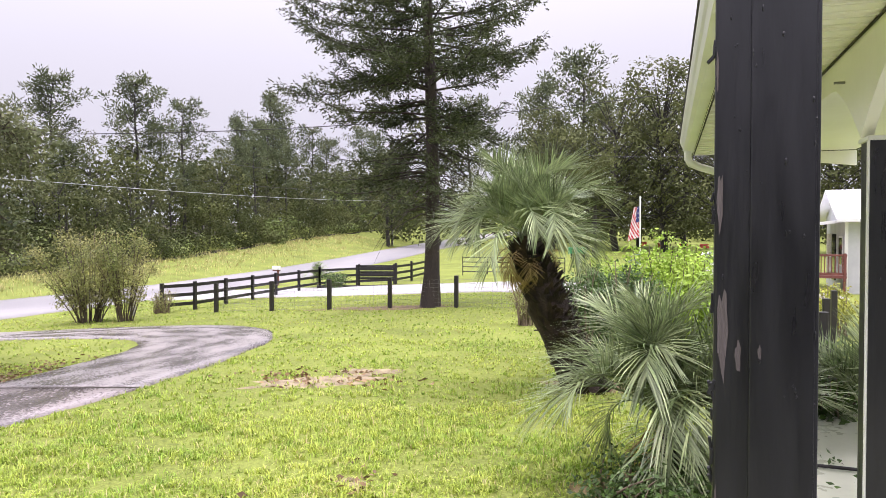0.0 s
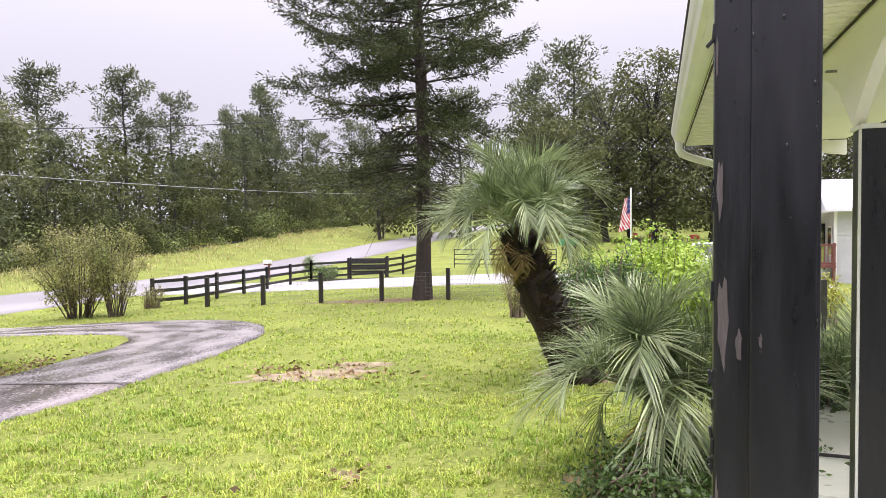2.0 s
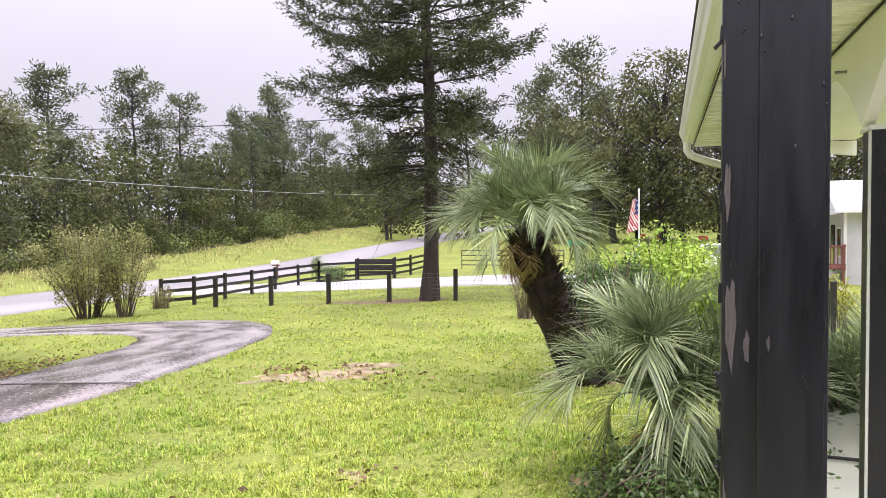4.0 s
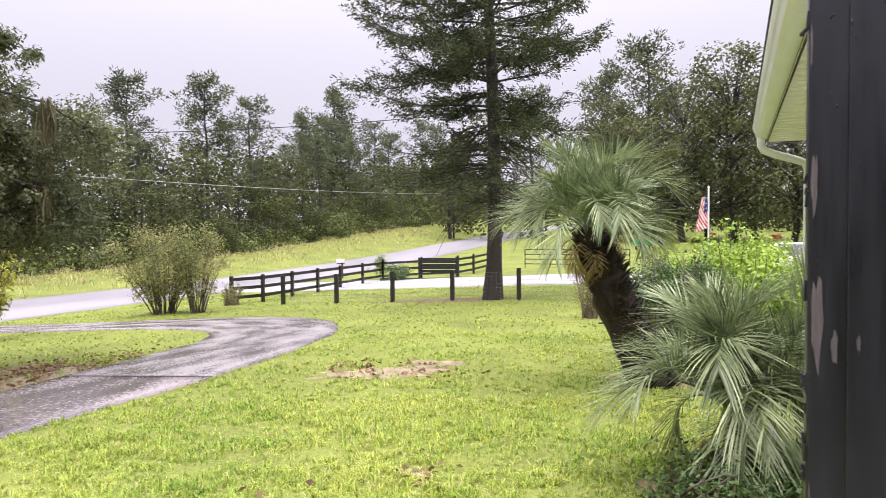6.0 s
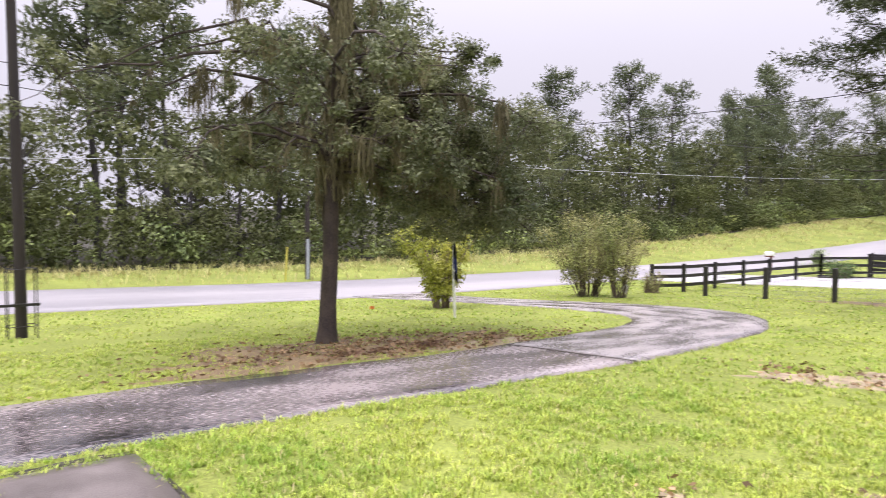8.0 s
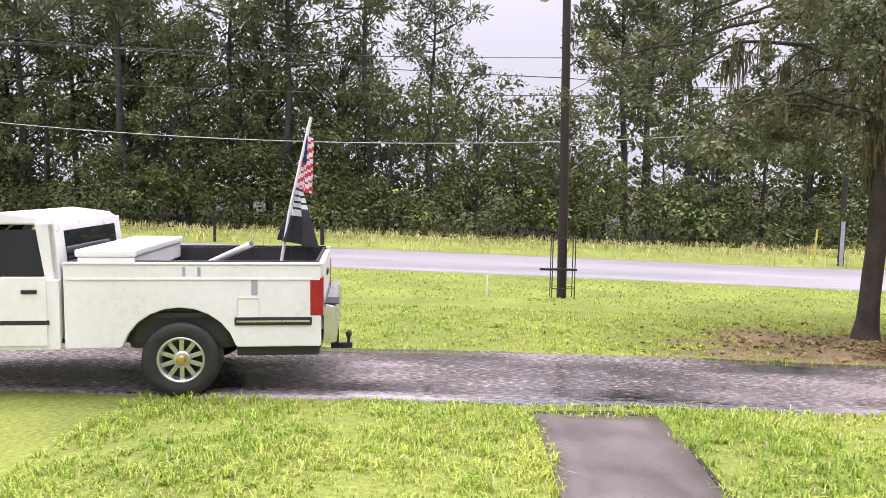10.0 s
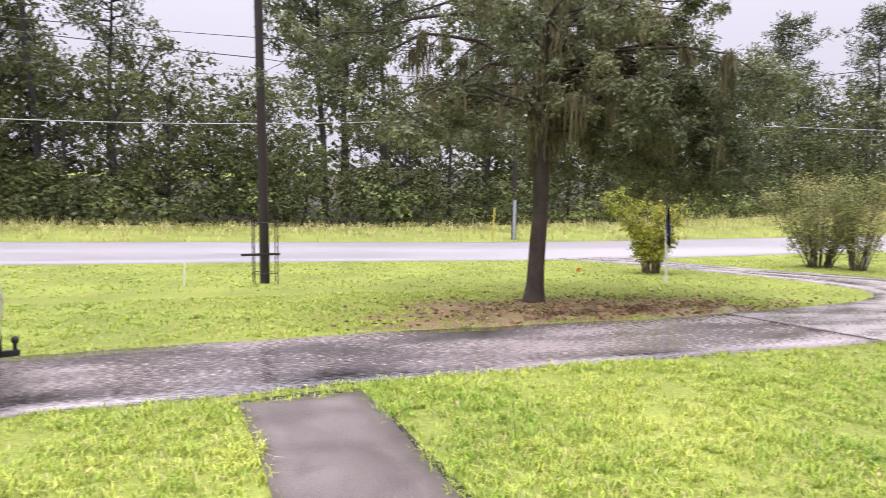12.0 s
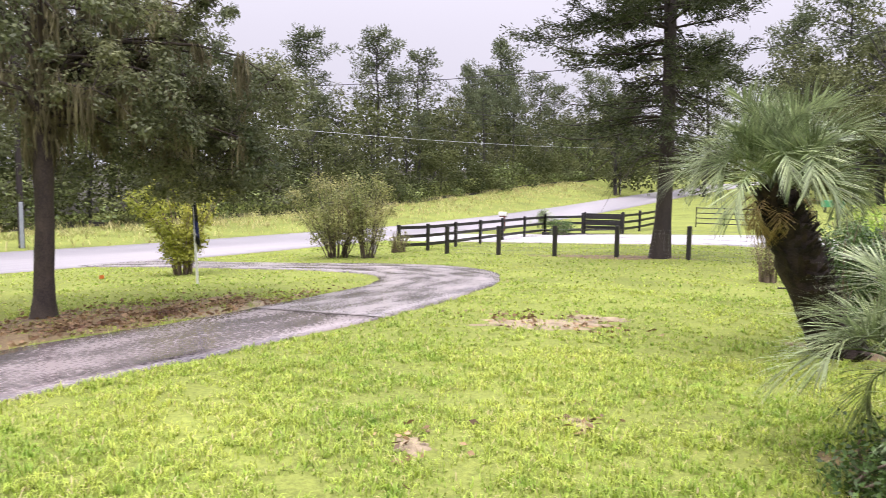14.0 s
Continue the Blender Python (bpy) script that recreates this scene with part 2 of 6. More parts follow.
def tube_np(points, radii, sides=8, seed=0, rough=0.0):
    """Tapered tube along a polyline; returns verts, quads."""
    p = np.asarray(points, float)
    r = np.asarray(radii, float)
    g = np.random.default_rng(seed)
    t = np.gradient(p, axis=0)
    t /= np.linalg.norm(t, axis=1, keepdims=True) + 1e-9
    ref = np.where(np.abs(t[:, 2:3]) > 0.9, np.array([[1.0, 0, 0]]), np.array([[0, 0, 1.0]]))
    u = np.cross(ref, t)
    u /= np.linalg.norm(u, axis=1, keepdims=True)
    w = np.cross(t, u)
    a = np.linspace(0, 2 * np.pi, sides, endpoint=False)
    rr = r[:, None] * (1 + rough * g.standard_normal((len(p), sides)))
    v = p[:, None] + rr[..., None] * (np.cos(a)[None, :, None] * u[:, None] + np.sin(a)[None, :, None] * w[:, None])
    i, j = np.meshgrid(np.arange(len(p) - 1), np.arange(sides), indexing="ij")
    k = (j + 1) % sides
    f = np.stack([i * sides + j, i * sides + k, (i + 1) * sides + k, (i + 1) * sides + j], -1).reshape(-1, 4)
    return v.reshape(-1, 3), f


def join_np(parts):
    vs, fs, n = [], [], 0
    for v, f in parts:
        vs.append(v)
        fs.append(f + n)
        n += len(v)
    return np.concatenate(vs), np.concatenate(fs)


def unit(v):
    return v / (np.linalg.norm(v, axis=-1, keepdims=True) + 1e-9)


def leaves_np(centres, length, width, g, droop=0.0, axis=None, face=None):
    """Rhombic leaves with a slight fold, turned at random or facing outwards from their clump."""
    n = len(centres)
    if face is not None:
        fc = unit(face + 0.45 * g.standard_normal((n, 3)))
        axis = unit(np.cross(fc, g.standard_normal((n, 3)))) * 4
    a = unit(g.standard_normal((n, 3))) if axis is None else unit(axis + 0.5 * g.standard_normal((n, 3)))
    a[:, 2] -= droop
    a = unit(a)
    s = unit(np.cross(a, g.standard_normal((n, 3)) if face is None else fc))
    nn = np.cross(a, s)
    le = (length * g.uniform(0.6, 1.3, n))[:, None]
    wi = (width * g.uniform(0.6, 1.3, n))[:, None]
    v = np.stack([centres, centres + a * le * 0.5 + s * wi * 0.5 + nn * le * 0.08, centres + a * le, centres + a * le * 0.5 - s * wi * 0.5 + nn * le * 0.08], 1)
    return v.reshape(-1, 3), np.arange(4 * n).reshape(-1, 4)


def blob_points(centre, radius, n, g, shell=0.55):
    d = unit(g.standard_normal((n, 3)))
    r = g.uniform(shell, 1.0, (n, 1)) ** 0.7
    return np.asarray(centre) + d * r * np.asarray(radius)


def clump(centre, radius, n, g, shell=0.4):
    """Leaf places and the ways that they face, for one rounded clump."""
    d = unit(g.standard_normal((n, 3)))
    r = g.uniform(shell, 1.0, (n, 1)) ** 0.7
    return np.concatenate([np.asarray(centre) + d * r * np.asarray(radius), d + np.array([0, 0, 0.55])], 1)


def clump_leaves(name, clumps, length, width, g, mat, droop=0.1):
    c = np.concatenate(clumps)
    return mesh_np(name, *leaves_np(c[:, :3], length, width, g, droop=droop, face=c[:, 3:]), mat)


# ---------------------------------------------------------------- lie of the land
YARD = ((-300, -80, -30, 3, 25, 40, 60, 110, 220, 2500), (0.8, 0.3, 0.0, 0.0, -0.42, -0.42, 0.05, 1.5, 3.5, 6.0))
ROADZ = ((-300, -40, -12, -5, 0, 6, 12, 20, 40, 55, 70, 85, 100, 140, 300, 2500), (0.6, -0.2, -0.52, -0.65, -0.76, -0.90, -1.06, -1.19, -1.28, -1.03, -0.55, 0.05, 0.57, 1.8, 4.5, 6.0))
BANK = ((-300, 10, 30, 60, 90, 300), (0.0, 0.01, 0.05, 0.13, 0.18, 0.18))
ROAD_IN, ROAD_OUT = -23.3, -30.2


def smooth_interp(x, table):
    x = np.asarray(x, float)
    return (np.interp(x - 1.5, *table) + 2 * np.interp(x, *table) + np.interp(x + 1.5, *table)) / 4


def land(x, y):
    x, y = np.asarray(x, float), np.asarray(y, float)
    a, b = smooth_interp(y, YARD), smooth_interp(y, ROADZ)
    k = np.clip((-6 - x) / (-6 - ROAD_IN), 0, 1)
    z = a + (b - a) * k
    far = np.clip(ROAD_OUT - 0.5 - x, 0, 14)
    return z + far * smooth_interp(y, BANK)


def h(x, y):
    return float(land(x, y))


def axis_steps(lo, hi, step, reach, grow=1.25):
    c = list(np.arange(lo, hi + step / 2, step))
    d, a = step, hi
    while a < reach:
        d *= grow
        a += d
        c.append(a)
    d, a = step, lo
    while a > -reach:
        d *= grow
        a -= d
        c.insert(0, a)
    return np.array(c)


gx, gy = axis_steps(-46, 16, 0.8, 2600), axis_steps(-30, 60, 0.8, 2600)
GX, GY = np.meshgrid(gx, gy, indexing="ij")
GV = np.stack([GX, GY, land(GX, GY)], -1).reshape(-1, 3)
ii, jj = np.meshgrid(np.arange(len(gx) - 1), np.arange(len(gy) - 1), indexing="ij")
ny_ = len(gy)
GF = np.stack([ii * ny_ + jj, (ii + 1) * ny_ + jj, (ii + 1) * ny_ + jj + 1, ii * ny_ + jj + 1], -1).reshape(-1, 4)
tagged(new("ground", mesh_np("ground", GV, GF, m_lawn, True)), "wet yellow-green mown lawn sloping to the road", "lawn", kind="structure")


def strip(name, left, right, lift, mat, label, category, thick=0.12, cross=6, parent=None):
    """A paved strip between two edge lines of equal length, following the land, with real edges."""
    left, right = np.asarray(left, float), np.asarray(right, float)
    k = np.linspace(0, 1, cross)
    xy = left[:, None] * (1 - k)[None, :, None] + right[:, None] * k[None, :, None]
    z = land(xy[..., 0], xy[..., 1]) + lift
    top = np.concatenate([xy, z[..., None]], -1)
    low = top.copy()
    low[..., 2] -= thick
    n, c = len(left), cross
    V = np.concatenate([top.reshape(-1, 3), low.reshape(-1, 3)])
    F = []
    o = n * c
    for a in range(n - 1):
        for b in range(c - 1):
            F.append((a * c + b, a * c + b + 1, (a + 1) * c + b + 1, (a + 1) * c + b))
        F.append((a * c, (a + 1) * c, o + (a + 1) * c, o + a * c))
        F.append((a * c + c - 1, o + a * c + c - 1, o + (a + 1) * c + c - 1, (a + 1) * c + c - 1))
    for b in range(c - 1):
        F.append((b, o + b, o + b + 1, b + 1))
        F.append(((n - 1) * c + b, (n - 1) * c + b + 1, o + (n - 1) * c + b + 1, o + (n - 1) * c + b))
    me = mesh_np(name, V, F, mat)
    mid = (left + right) / 2
    run = np.concatenate([[0], np.cumsum(np.linalg.norm(np.diff(mid, axis=0), axis=1))])
    wide = np.linalg.norm(right - left, axis=1)
    lay = np.stack([wide[:, None] * (k - 0.5)[None, :], np.repeat(run[:, None], c, 1), np.zeros((n, c))], -1).reshape(-1, 3)
    me.attributes.new("lay", "FLOAT_VECTOR", "POINT").data.foreach_set("vector", np.concatenate([lay, lay]).astype(np.float32).ravel())
    return tagged(new(name, me), label, category, kind="structure")


def wobble(t, amp, seed):
    return amp * (np.sin(t * 1.7 + seed) + 0.6 * np.sin(t * 4.1 + 2 * seed) + 0.4 * np.sin(t * 9.3 + 3 * seed)) / 2


ys = np.concatenate([np.arange(-320, -40, 10), np.arange(-40, 120, 1.0), np.arange(120, 420, 10)])
strip("road", np.stack([ROAD_IN + wobble(ys, 0.06, 1), ys], 1), np.stack([np.full_like(ys, ROAD_OUT), ys], 1), 0.03, m_road,
      "wet grey two-lane asphalt road past the lawn", "road", cross=8)


def spline(pts, n):
    """Smooth curve through points, n samples."""
    p = np.asarray(pts, float)
    d = np.concatenate([[0], np.cumsum(np.linalg.norm(np.diff(p, axis=0), axis=1))])
    q = np.concatenate([[2 * p[0] - p[1]], p, [2 * p[-1] - p[-2]]])
    s = np.linspace(0, d[-1], n)
    i = np.clip(np.searchsorted(d, s, side="right") - 1, 0, len(p) - 2)
    t = ((s - d[i]) / (d[i + 1] - d[i]))[:, None]
    a, b, c, e = q[i], q[i + 1], q[i + 2], q[i + 3]
    return 0.5 * (2 * b + (c - a) * t + (2 * a - 5 * b + 4 * c - e) * t * t + (3 * b - a - 3 * c + e) * t ** 3)


DRIVE_IN = [(-6.95, -40), (-6.95, -20), (-6.95, -5), (-6.95, 2), (-6.9, 7), (-7.0, 10), (-7.45, 12.8), (-8.05, 14.9), (-9.25, 16.7), (-11.3, 18.0), (-14.2, 18.1), (-18, 17.2), (-21, 16.8), (-23.6, 17.2)]
DRIVE_OUT = [(-9.6, -40), (-9.6, -20), (-9.6, -5), (-9.6, 2), (-9.5, 7), (-9.8, 10), (-10.1, 12), (-10.6, 13.4), (-11.1, 14.2), (-12.3, 15.1), (-14.5, 15.4), (-17, 15.2), (-20.3, 14.7), (-23.6, 13.6)]
di, do = spline(DRIVE_IN, 260), spline(DRIVE_OUT, 260)
di[:, 0] += wobble(di[:, 1] * 1.3, 0.05, 2)
do[:, 0] += wobble(do[:, 1] * 1.3, 0.06, 5)
cut = int(np.argmin(np.abs(di[:, 1] - 8.75) + 100 * (np.arange(260) > 200)))
cut_out = int(np.argmin(np.abs(do[:, 1] - 8.6) + 100 * (np.arange(260) > 200)))


def resample(p, n):
    d = np.concatenate([[0], np.cumsum(np.linalg.norm(np.diff(p, axis=0), axis=1))])
    s = np.linspace(0, d[-1], n)
    return np.column_stack([np.interp(s, d, p[:, 0]), np.interp(s, d, p[:, 1])])


strip("driveway", resample(di[:cut + 1], 150), resample(do[:cut_out + 1], 150), 0.025, m_asphalt, "wet dark grey driveway slab with standing water", "driveway", cross=9)
strip("driveway_curve", resample(di[cut:] + np.array([0, 0.02]), 130), resample(do[cut_out:] + np.array([0, 0.02]), 130), 0.038, m_asphalt2,
      "wet worn driveway bend with pale edges", "driveway", cross=9)
joint = di[cut] + (do[cut_out] - di[cut]) * np.linspace(0, 1, 24)[:, None]
joint[:, 1] += wobble(joint[:, 0] * 3, 0.006, 4)
strip("driveway_joint", joint - np.array([0, 0.012]), joint + np.array([0, 0.028]), 0.031, m_woodfloor, "dirt-filled joint between two driveway slabs", "joint", thick=0.05, cross=3)
# leaf litter sheet, the shade under the trees put into its dark colour
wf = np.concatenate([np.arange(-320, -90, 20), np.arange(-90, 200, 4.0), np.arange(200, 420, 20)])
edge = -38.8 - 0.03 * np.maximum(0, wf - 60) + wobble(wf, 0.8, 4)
strip("wood_floor", np.stack([edge, wf], 1), np.stack([np.full_like(wf, -320.0), wf], 1), 0.05, m_woodfloor, "leaf litter under the wood, coloured dark for tree shade", "ground", cross=30)
wx = np.linspace(-6.55, -0.95, 30)
strip("walkway", np.stack([wx, 0.36 + wobble(wx, 0.012, 3)], 1), np.stack([wx, 1.47 + wobble(wx, 0.012, 6)], 1), 0.035, m_walk,
      "wet brown-grey concrete front walk", "walkway")


# ---------------------------------------------------------------- trees
def pine_variant(seed, height=14.0, low=0.5):
    """Pine: straight bare trunk, crooked limbs, rounded tufted clumps gathered towards the top. Returns trunk and crown meshes."""
    g = np.random.default_rng(seed)
    zz = np.linspace(0, height, 12)
    bend = np.cumsum(g.normal(0, 0.07, (12, 2)), axis=0)
    tubes = [tube_np(np.column_stack([bend, zz]), np.linspace(0.20, 0.03, 12), 8, seed, 0.05)]
    cents, axes = [], []
    z = height * low
    while z < height * 0.99:
        k = (z / height - low) / (1 - low)
        for _ in range(g.integers(2, 4)):
            a = g.uniform(0, 2 * np.pi)
            ln = height * 0.19 * (0.35 + 0.75 * np.sin(np.pi * min(1, 0.22 + 0.72 * k))) * g.uniform(0.45, 1.25) * (1.1 - 0.5 * k)
            d = np.array([np.cos(a), np.sin(a), g.uniform(0.0, 0.35) + 0.35 * k])
            base = np.array([*[np.interp(z, zz, bend[:, c]) for c in (0, 1)], z])
            s = np.linspace(0, 1, 5)
            pts = base + s[:, None] * d * ln
            pts[1:] += np.cumsum(g.normal(0, 0.07, (4, 3)), axis=0)
            pts[:, 2] += 0.16 * ln * s ** 2
            tubes.append(tube_np(pts, np.linspace(0.05, 0.012, 5), 3, seed))
            for t in (0.5, 0.75, 1.0, 1.05):
                if g.uniform() < 0.22:
                    continue
                c = np.array([np.interp(t, s, pts[:, q]) for q in range(3)]) + g.normal(0, 0.2, 3)
                n = g.integers(26, 40)
                way = unit(g.standard_normal((n, 3)))
                pc = c + way * g.uniform(0.1, 0.6, (n, 1)) * np.array([1.1, 1.1, 0.75])
                cents.append(pc)
                axes.append(way + np.array([0, 0, 0.35]))
        z += height * 0.036 * g.uniform(0.6, 1.5)
    c = np.concatenate(cents)
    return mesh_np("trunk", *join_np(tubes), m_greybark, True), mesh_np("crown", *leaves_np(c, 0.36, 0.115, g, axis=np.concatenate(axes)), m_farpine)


def broadleaf_variant(seed, height=11.0, spread=3.2, mat=None, low=0.12, blobs=36, leaf=0.31):
    """Rounded broadleaf tree of many uneven leaf clumps with gaps."""
    g = np.random.default_rng(seed)
    zz = np.linspace(0, height * 0.7, 8)
    axis_p = np.column_stack([np.cumsum(g.normal(0, 0.09, (8, 2)), axis=0), zz])
    tubes = [tube_np(axis_p, np.linspace(0.22, 0.06, 8), 8, seed, 0.06)]
    cents = []
    for _ in range(blobs):
        z = height * g.uniform(low, 1.0)
        k = (z / height - low) / (1 - low)
        rad = spread * (0.35 + 0.85 * np.sin(np.pi * (0.12 + 0.78 * k))) * g.uniform(0.15, 1.0) ** 0.6
        a = g.uniform(0, 2 * np.pi)
        c = np.array([np.cos(a) * rad, np.sin(a) * rad, z])
        root = np.array([0, 0, max(0.2 * height, min(0.68 * height, z - rad * 0.7))])
        pts = root + np.linspace(0, 1, 5)[:, None] * (c - root)
        tubes.append(tube_np(pts[::2], np.linspace(0.06, 0.012, 3), 3, seed))
        s = g.uniform(0.55, 1.15) * spread / 3.2
        cents.append(clump(c, (s * 1.2, s * 1.2, s * 0.8), g.integers(50, 82), g, 0.35))
    return mesh_np("trunk", *join_np(tubes), m_greybark, True), clump_leaves("crown", cents, leaf, leaf * 0.5, g, mat)


def plant(name, variant, x, y, scale, turn, label, category, group, sz=None, tilt=0.0):
    ob = new(name)
    ob.matrix_basis = pose(x, y, h(x, y) - 0.05, tilt, 0, turn) @ Matrix.Diagonal((scale, scale, sz or scale, 1))
    tagged(ob, label, category, group)
    part("trunk", variant[0], None, ob)
    part("crown", variant[1], None, ob)
    return ob


PINES = [pine_variant(s, low=lo) for s, lo in ((11, 0.46), (12, 0.6), (13, 0.52), (14, 0.64))]
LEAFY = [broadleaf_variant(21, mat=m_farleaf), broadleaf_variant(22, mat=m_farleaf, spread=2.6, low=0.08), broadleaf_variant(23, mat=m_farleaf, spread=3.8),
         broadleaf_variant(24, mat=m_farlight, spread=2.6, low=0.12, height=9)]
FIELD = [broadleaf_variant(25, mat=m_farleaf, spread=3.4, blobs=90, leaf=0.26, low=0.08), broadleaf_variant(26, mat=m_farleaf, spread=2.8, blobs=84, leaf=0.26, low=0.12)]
fg = np.random.default_rng(99)


def skyline(y):
    """Slow rise and fall of the wood's height along the road."""
    return 1 + 0.13 * math.sin(y * 0.21 + 0.6) + 0.09 * math.sin(y * 0.53 + 2.0)


# edge of the wood along the far side of the road
y = -56.0
while y < 165:
    kind = fg.uniform()
    x = -40.5 - fg.uniform(0, 3.5) - 0.03 * max(0, y - 60)
    hgt = fg.uniform(0.42, 0.80)
    if kind < 0.12:
        plant("young_pine", PINES[fg.integers(4)], x, y, hgt, fg.uniform(0, 360), "young pine at the edge of the wood", "tree", "edge of the wood")
    elif kind < 0.86:
        plant("broadleaf_tree", LEAFY[fg.integers(3)], x, y, hgt, fg.uniform(0, 360), "dark green broadleaf tree at the wood's edge", "tree", "edge of the wood")
    else:
        plant("pale_green_tree", LEAFY[3], x, y, hgt * 0.8, fg.uniform(0, 360), "yellow-green leafy tree at the wood's edge", "tree", "edge of the wood")
    y += fg.uniform(2.2, 3.9)
# taller trees behind
for row, (dx, lo, hi, step) in enumerate(((-46, 0.72, 1.12, 4.6), (-54, 0.8, 1.2, 6.2))):
    y = -62.0
    while y < 172:
        x = dx - fg.uniform(0, 5) - 0.03 * max(0, y - 60)
        s = fg.uniform(lo, hi) * skyline(y)
        if fg.uniform() < 0.58:
            plant("tall_pine", PINES[fg.integers(4)], x, y, s * 1.05, fg.uniform(0, 360), "tall slender pine in the wood beyond the road", "tree", "wood beyond the road")
        else:
            plant("tall_broadleaf_tree", LEAFY[fg.integers(3)], x, y, s * 0.92, fg.uniform(0, 360), "tall grey-green broadleaf tree in the wood", "tree", "wood beyond the road")
        y += step * fg.uniform(0.7, 1.35)
# trees behind the neighbour's field
for i in range(26):
    a = radians(fg.uniform(-22, 40))
    d = fg.uniform(88, 125)
    s = fg.uniform(1.2, 1.9)
    v = LEAFY[fg.integers(3)] if fg.uniform() < 0.6 else PINES[fg.integers(4)]
    plant("field_tree", v, d * math.sin(a), d * math.cos(a), s, fg.uniform(0, 360), "tall dark tree beyond the neighbouring field", "tree", "trees beyond the field")

# nearer tall trees: place, scale
for x, y, s, v in ((-1.6, 72, 1.50, FIELD[0]), (2.6, 70, 1.58, FIELD[1]), (7.5, 68, 1.4, FIELD[0]), (-6.0, 84, 1.55, PINES[0]), (-9.5, 80, 1.35, FIELD[1]), (-11.8, 92, 1.45, PINES[2]), (12, 66, 1.5, FIELD[1]), (16.5, 67, 1.35, FIELD[0]), (20.5, 66, 1.3, FIELD[1]), (25, 64, 1.35, FIELD[0]), (0.6, 79, 1.45, FIELD[1]), (5.2, 78, 1.5, FIELD[0]), (-8.0, 74, 1.1, FIELD[0]), (-4.6, 76, 1.2, FIELD[0])):
    plant("field_tree", v, x, y, s, 40 * s * x, "tall dark tree beyond the neighbouring field", "tree", "trees beyond the field")
for x, y, s, v in ((-44, -28, 1.35, PINES[0]), (-43, -21, 1.45, PINES[2]), (-45, -15.5, 1.3, PINES[1]), (-44, -11.5, 1.5, PINES[0]), (-43.5, -6.5, 1.35, PINES[3]), (-45, -35, 1.4, LEAFY[2]), (-44, -42, 1.4, PINES[2]), (-46, 9.5, 1.35, PINES[0]), (-45, 13, 1.2, PINES[1]),
                   (-47, -9, 1.2, FIELD[0]), (-48, -14, 1.3, FIELD[1]), (-46, -18.5, 1.2, FIELD[0]), (-49, -24, 1.35, FIELD[1]), (-47, -31, 1.25, FIELD[0]), (-48, -38, 1.3, FIELD[1])):
    plant("tall_pine" if v in PINES else "tall_broadleaf_tree", v, x, y, s, 50 * s * y, "tall grey-green tree at the wood's edge", "tree", "wood beyond the road")

# thicket under the trees
cents = []
pale = []
for i in range(1500):
    y = fg.uniform(-58, 160)
    tall = 3.4 + 1.5 * math.sin(y * 0.31) + 1.0 * math.sin(y * 0.83 + 1)
    up_ = fg.uniform(0, 1) ** 1.3
    x = -38.6 - 0.03 * max(0, y - 60) - abs(fg.normal(0, 1.3)) - 2.2 * up_
    s = fg.uniform(0.6, 1.35)
    z = land(x, y) + s * 0.4 + up_ * tall
    (pale if fg.uniform() < 0.13 and z - land(x, y) < 2.2 else cents).append(clump((x + (1.0 if i % 5 == 0 and up_ < 0.3 else 0), y, z), (s * 1.1, s * 1.3, s * 0.85), 92, fg, 0.5))
tagged(new("thicket", clump_leaves("thicket", cents, 0.24, 0.13, fg, m_under)),
       "dense dark green undergrowth along the wood's edge", "undergrowth", kind="stuff")
deep = []
for i in range(1050):
    y = fg.uniform(-70, 175)
    x = -45 - 0.03 * max(0, y - 60) - fg.uniform(0, 13)
    s = fg.uniform(1.3, 2.4)
    deep.append(clump((x, y, land(x, y) + s * 0.5 + fg.uniform(0, 8.0)), (s, s * 1.5, s), 56, fg, 0.5))
tagged(new("deep_thicket", clump_leaves("deep_thicket", deep, 0.52, 0.34, fg, m_under)), "dark undergrowth deeper in the wood", "undergrowth", kind="stuff")
tagged(new("pale_thicket", clump_leaves("pale_thicket", pale, 0.28, 0.17, fg, m_farlight)),
       "yellow-green bushes along the wood's edge", "undergrowth", kind="stuff")
cents = []
for i in range(330):
    a = radians(fg.uniform(-20, 45))
    d = fg.uniform(92, 130)
    s = fg.uniform(1.5, 3.2)
    x, y = d * math.sin(a), d * math.cos(a)
    cents.append(blob_points((x, y, land(x, y) + s * 0.7 + fg.uniform(0, 1) ** 1.5 * 5.0), (s * 1.6, s, s), 90, fg, 0.4))
tagged(new("field_edge_thicket", mesh_np("field_edge_thicket", *leaves_np(np.concatenate(cents), 0.6, 0.35, fg, droop=0.2), m_under)),
       "dark thicket at the far edge of the field", "undergrowth", kind="stuff")


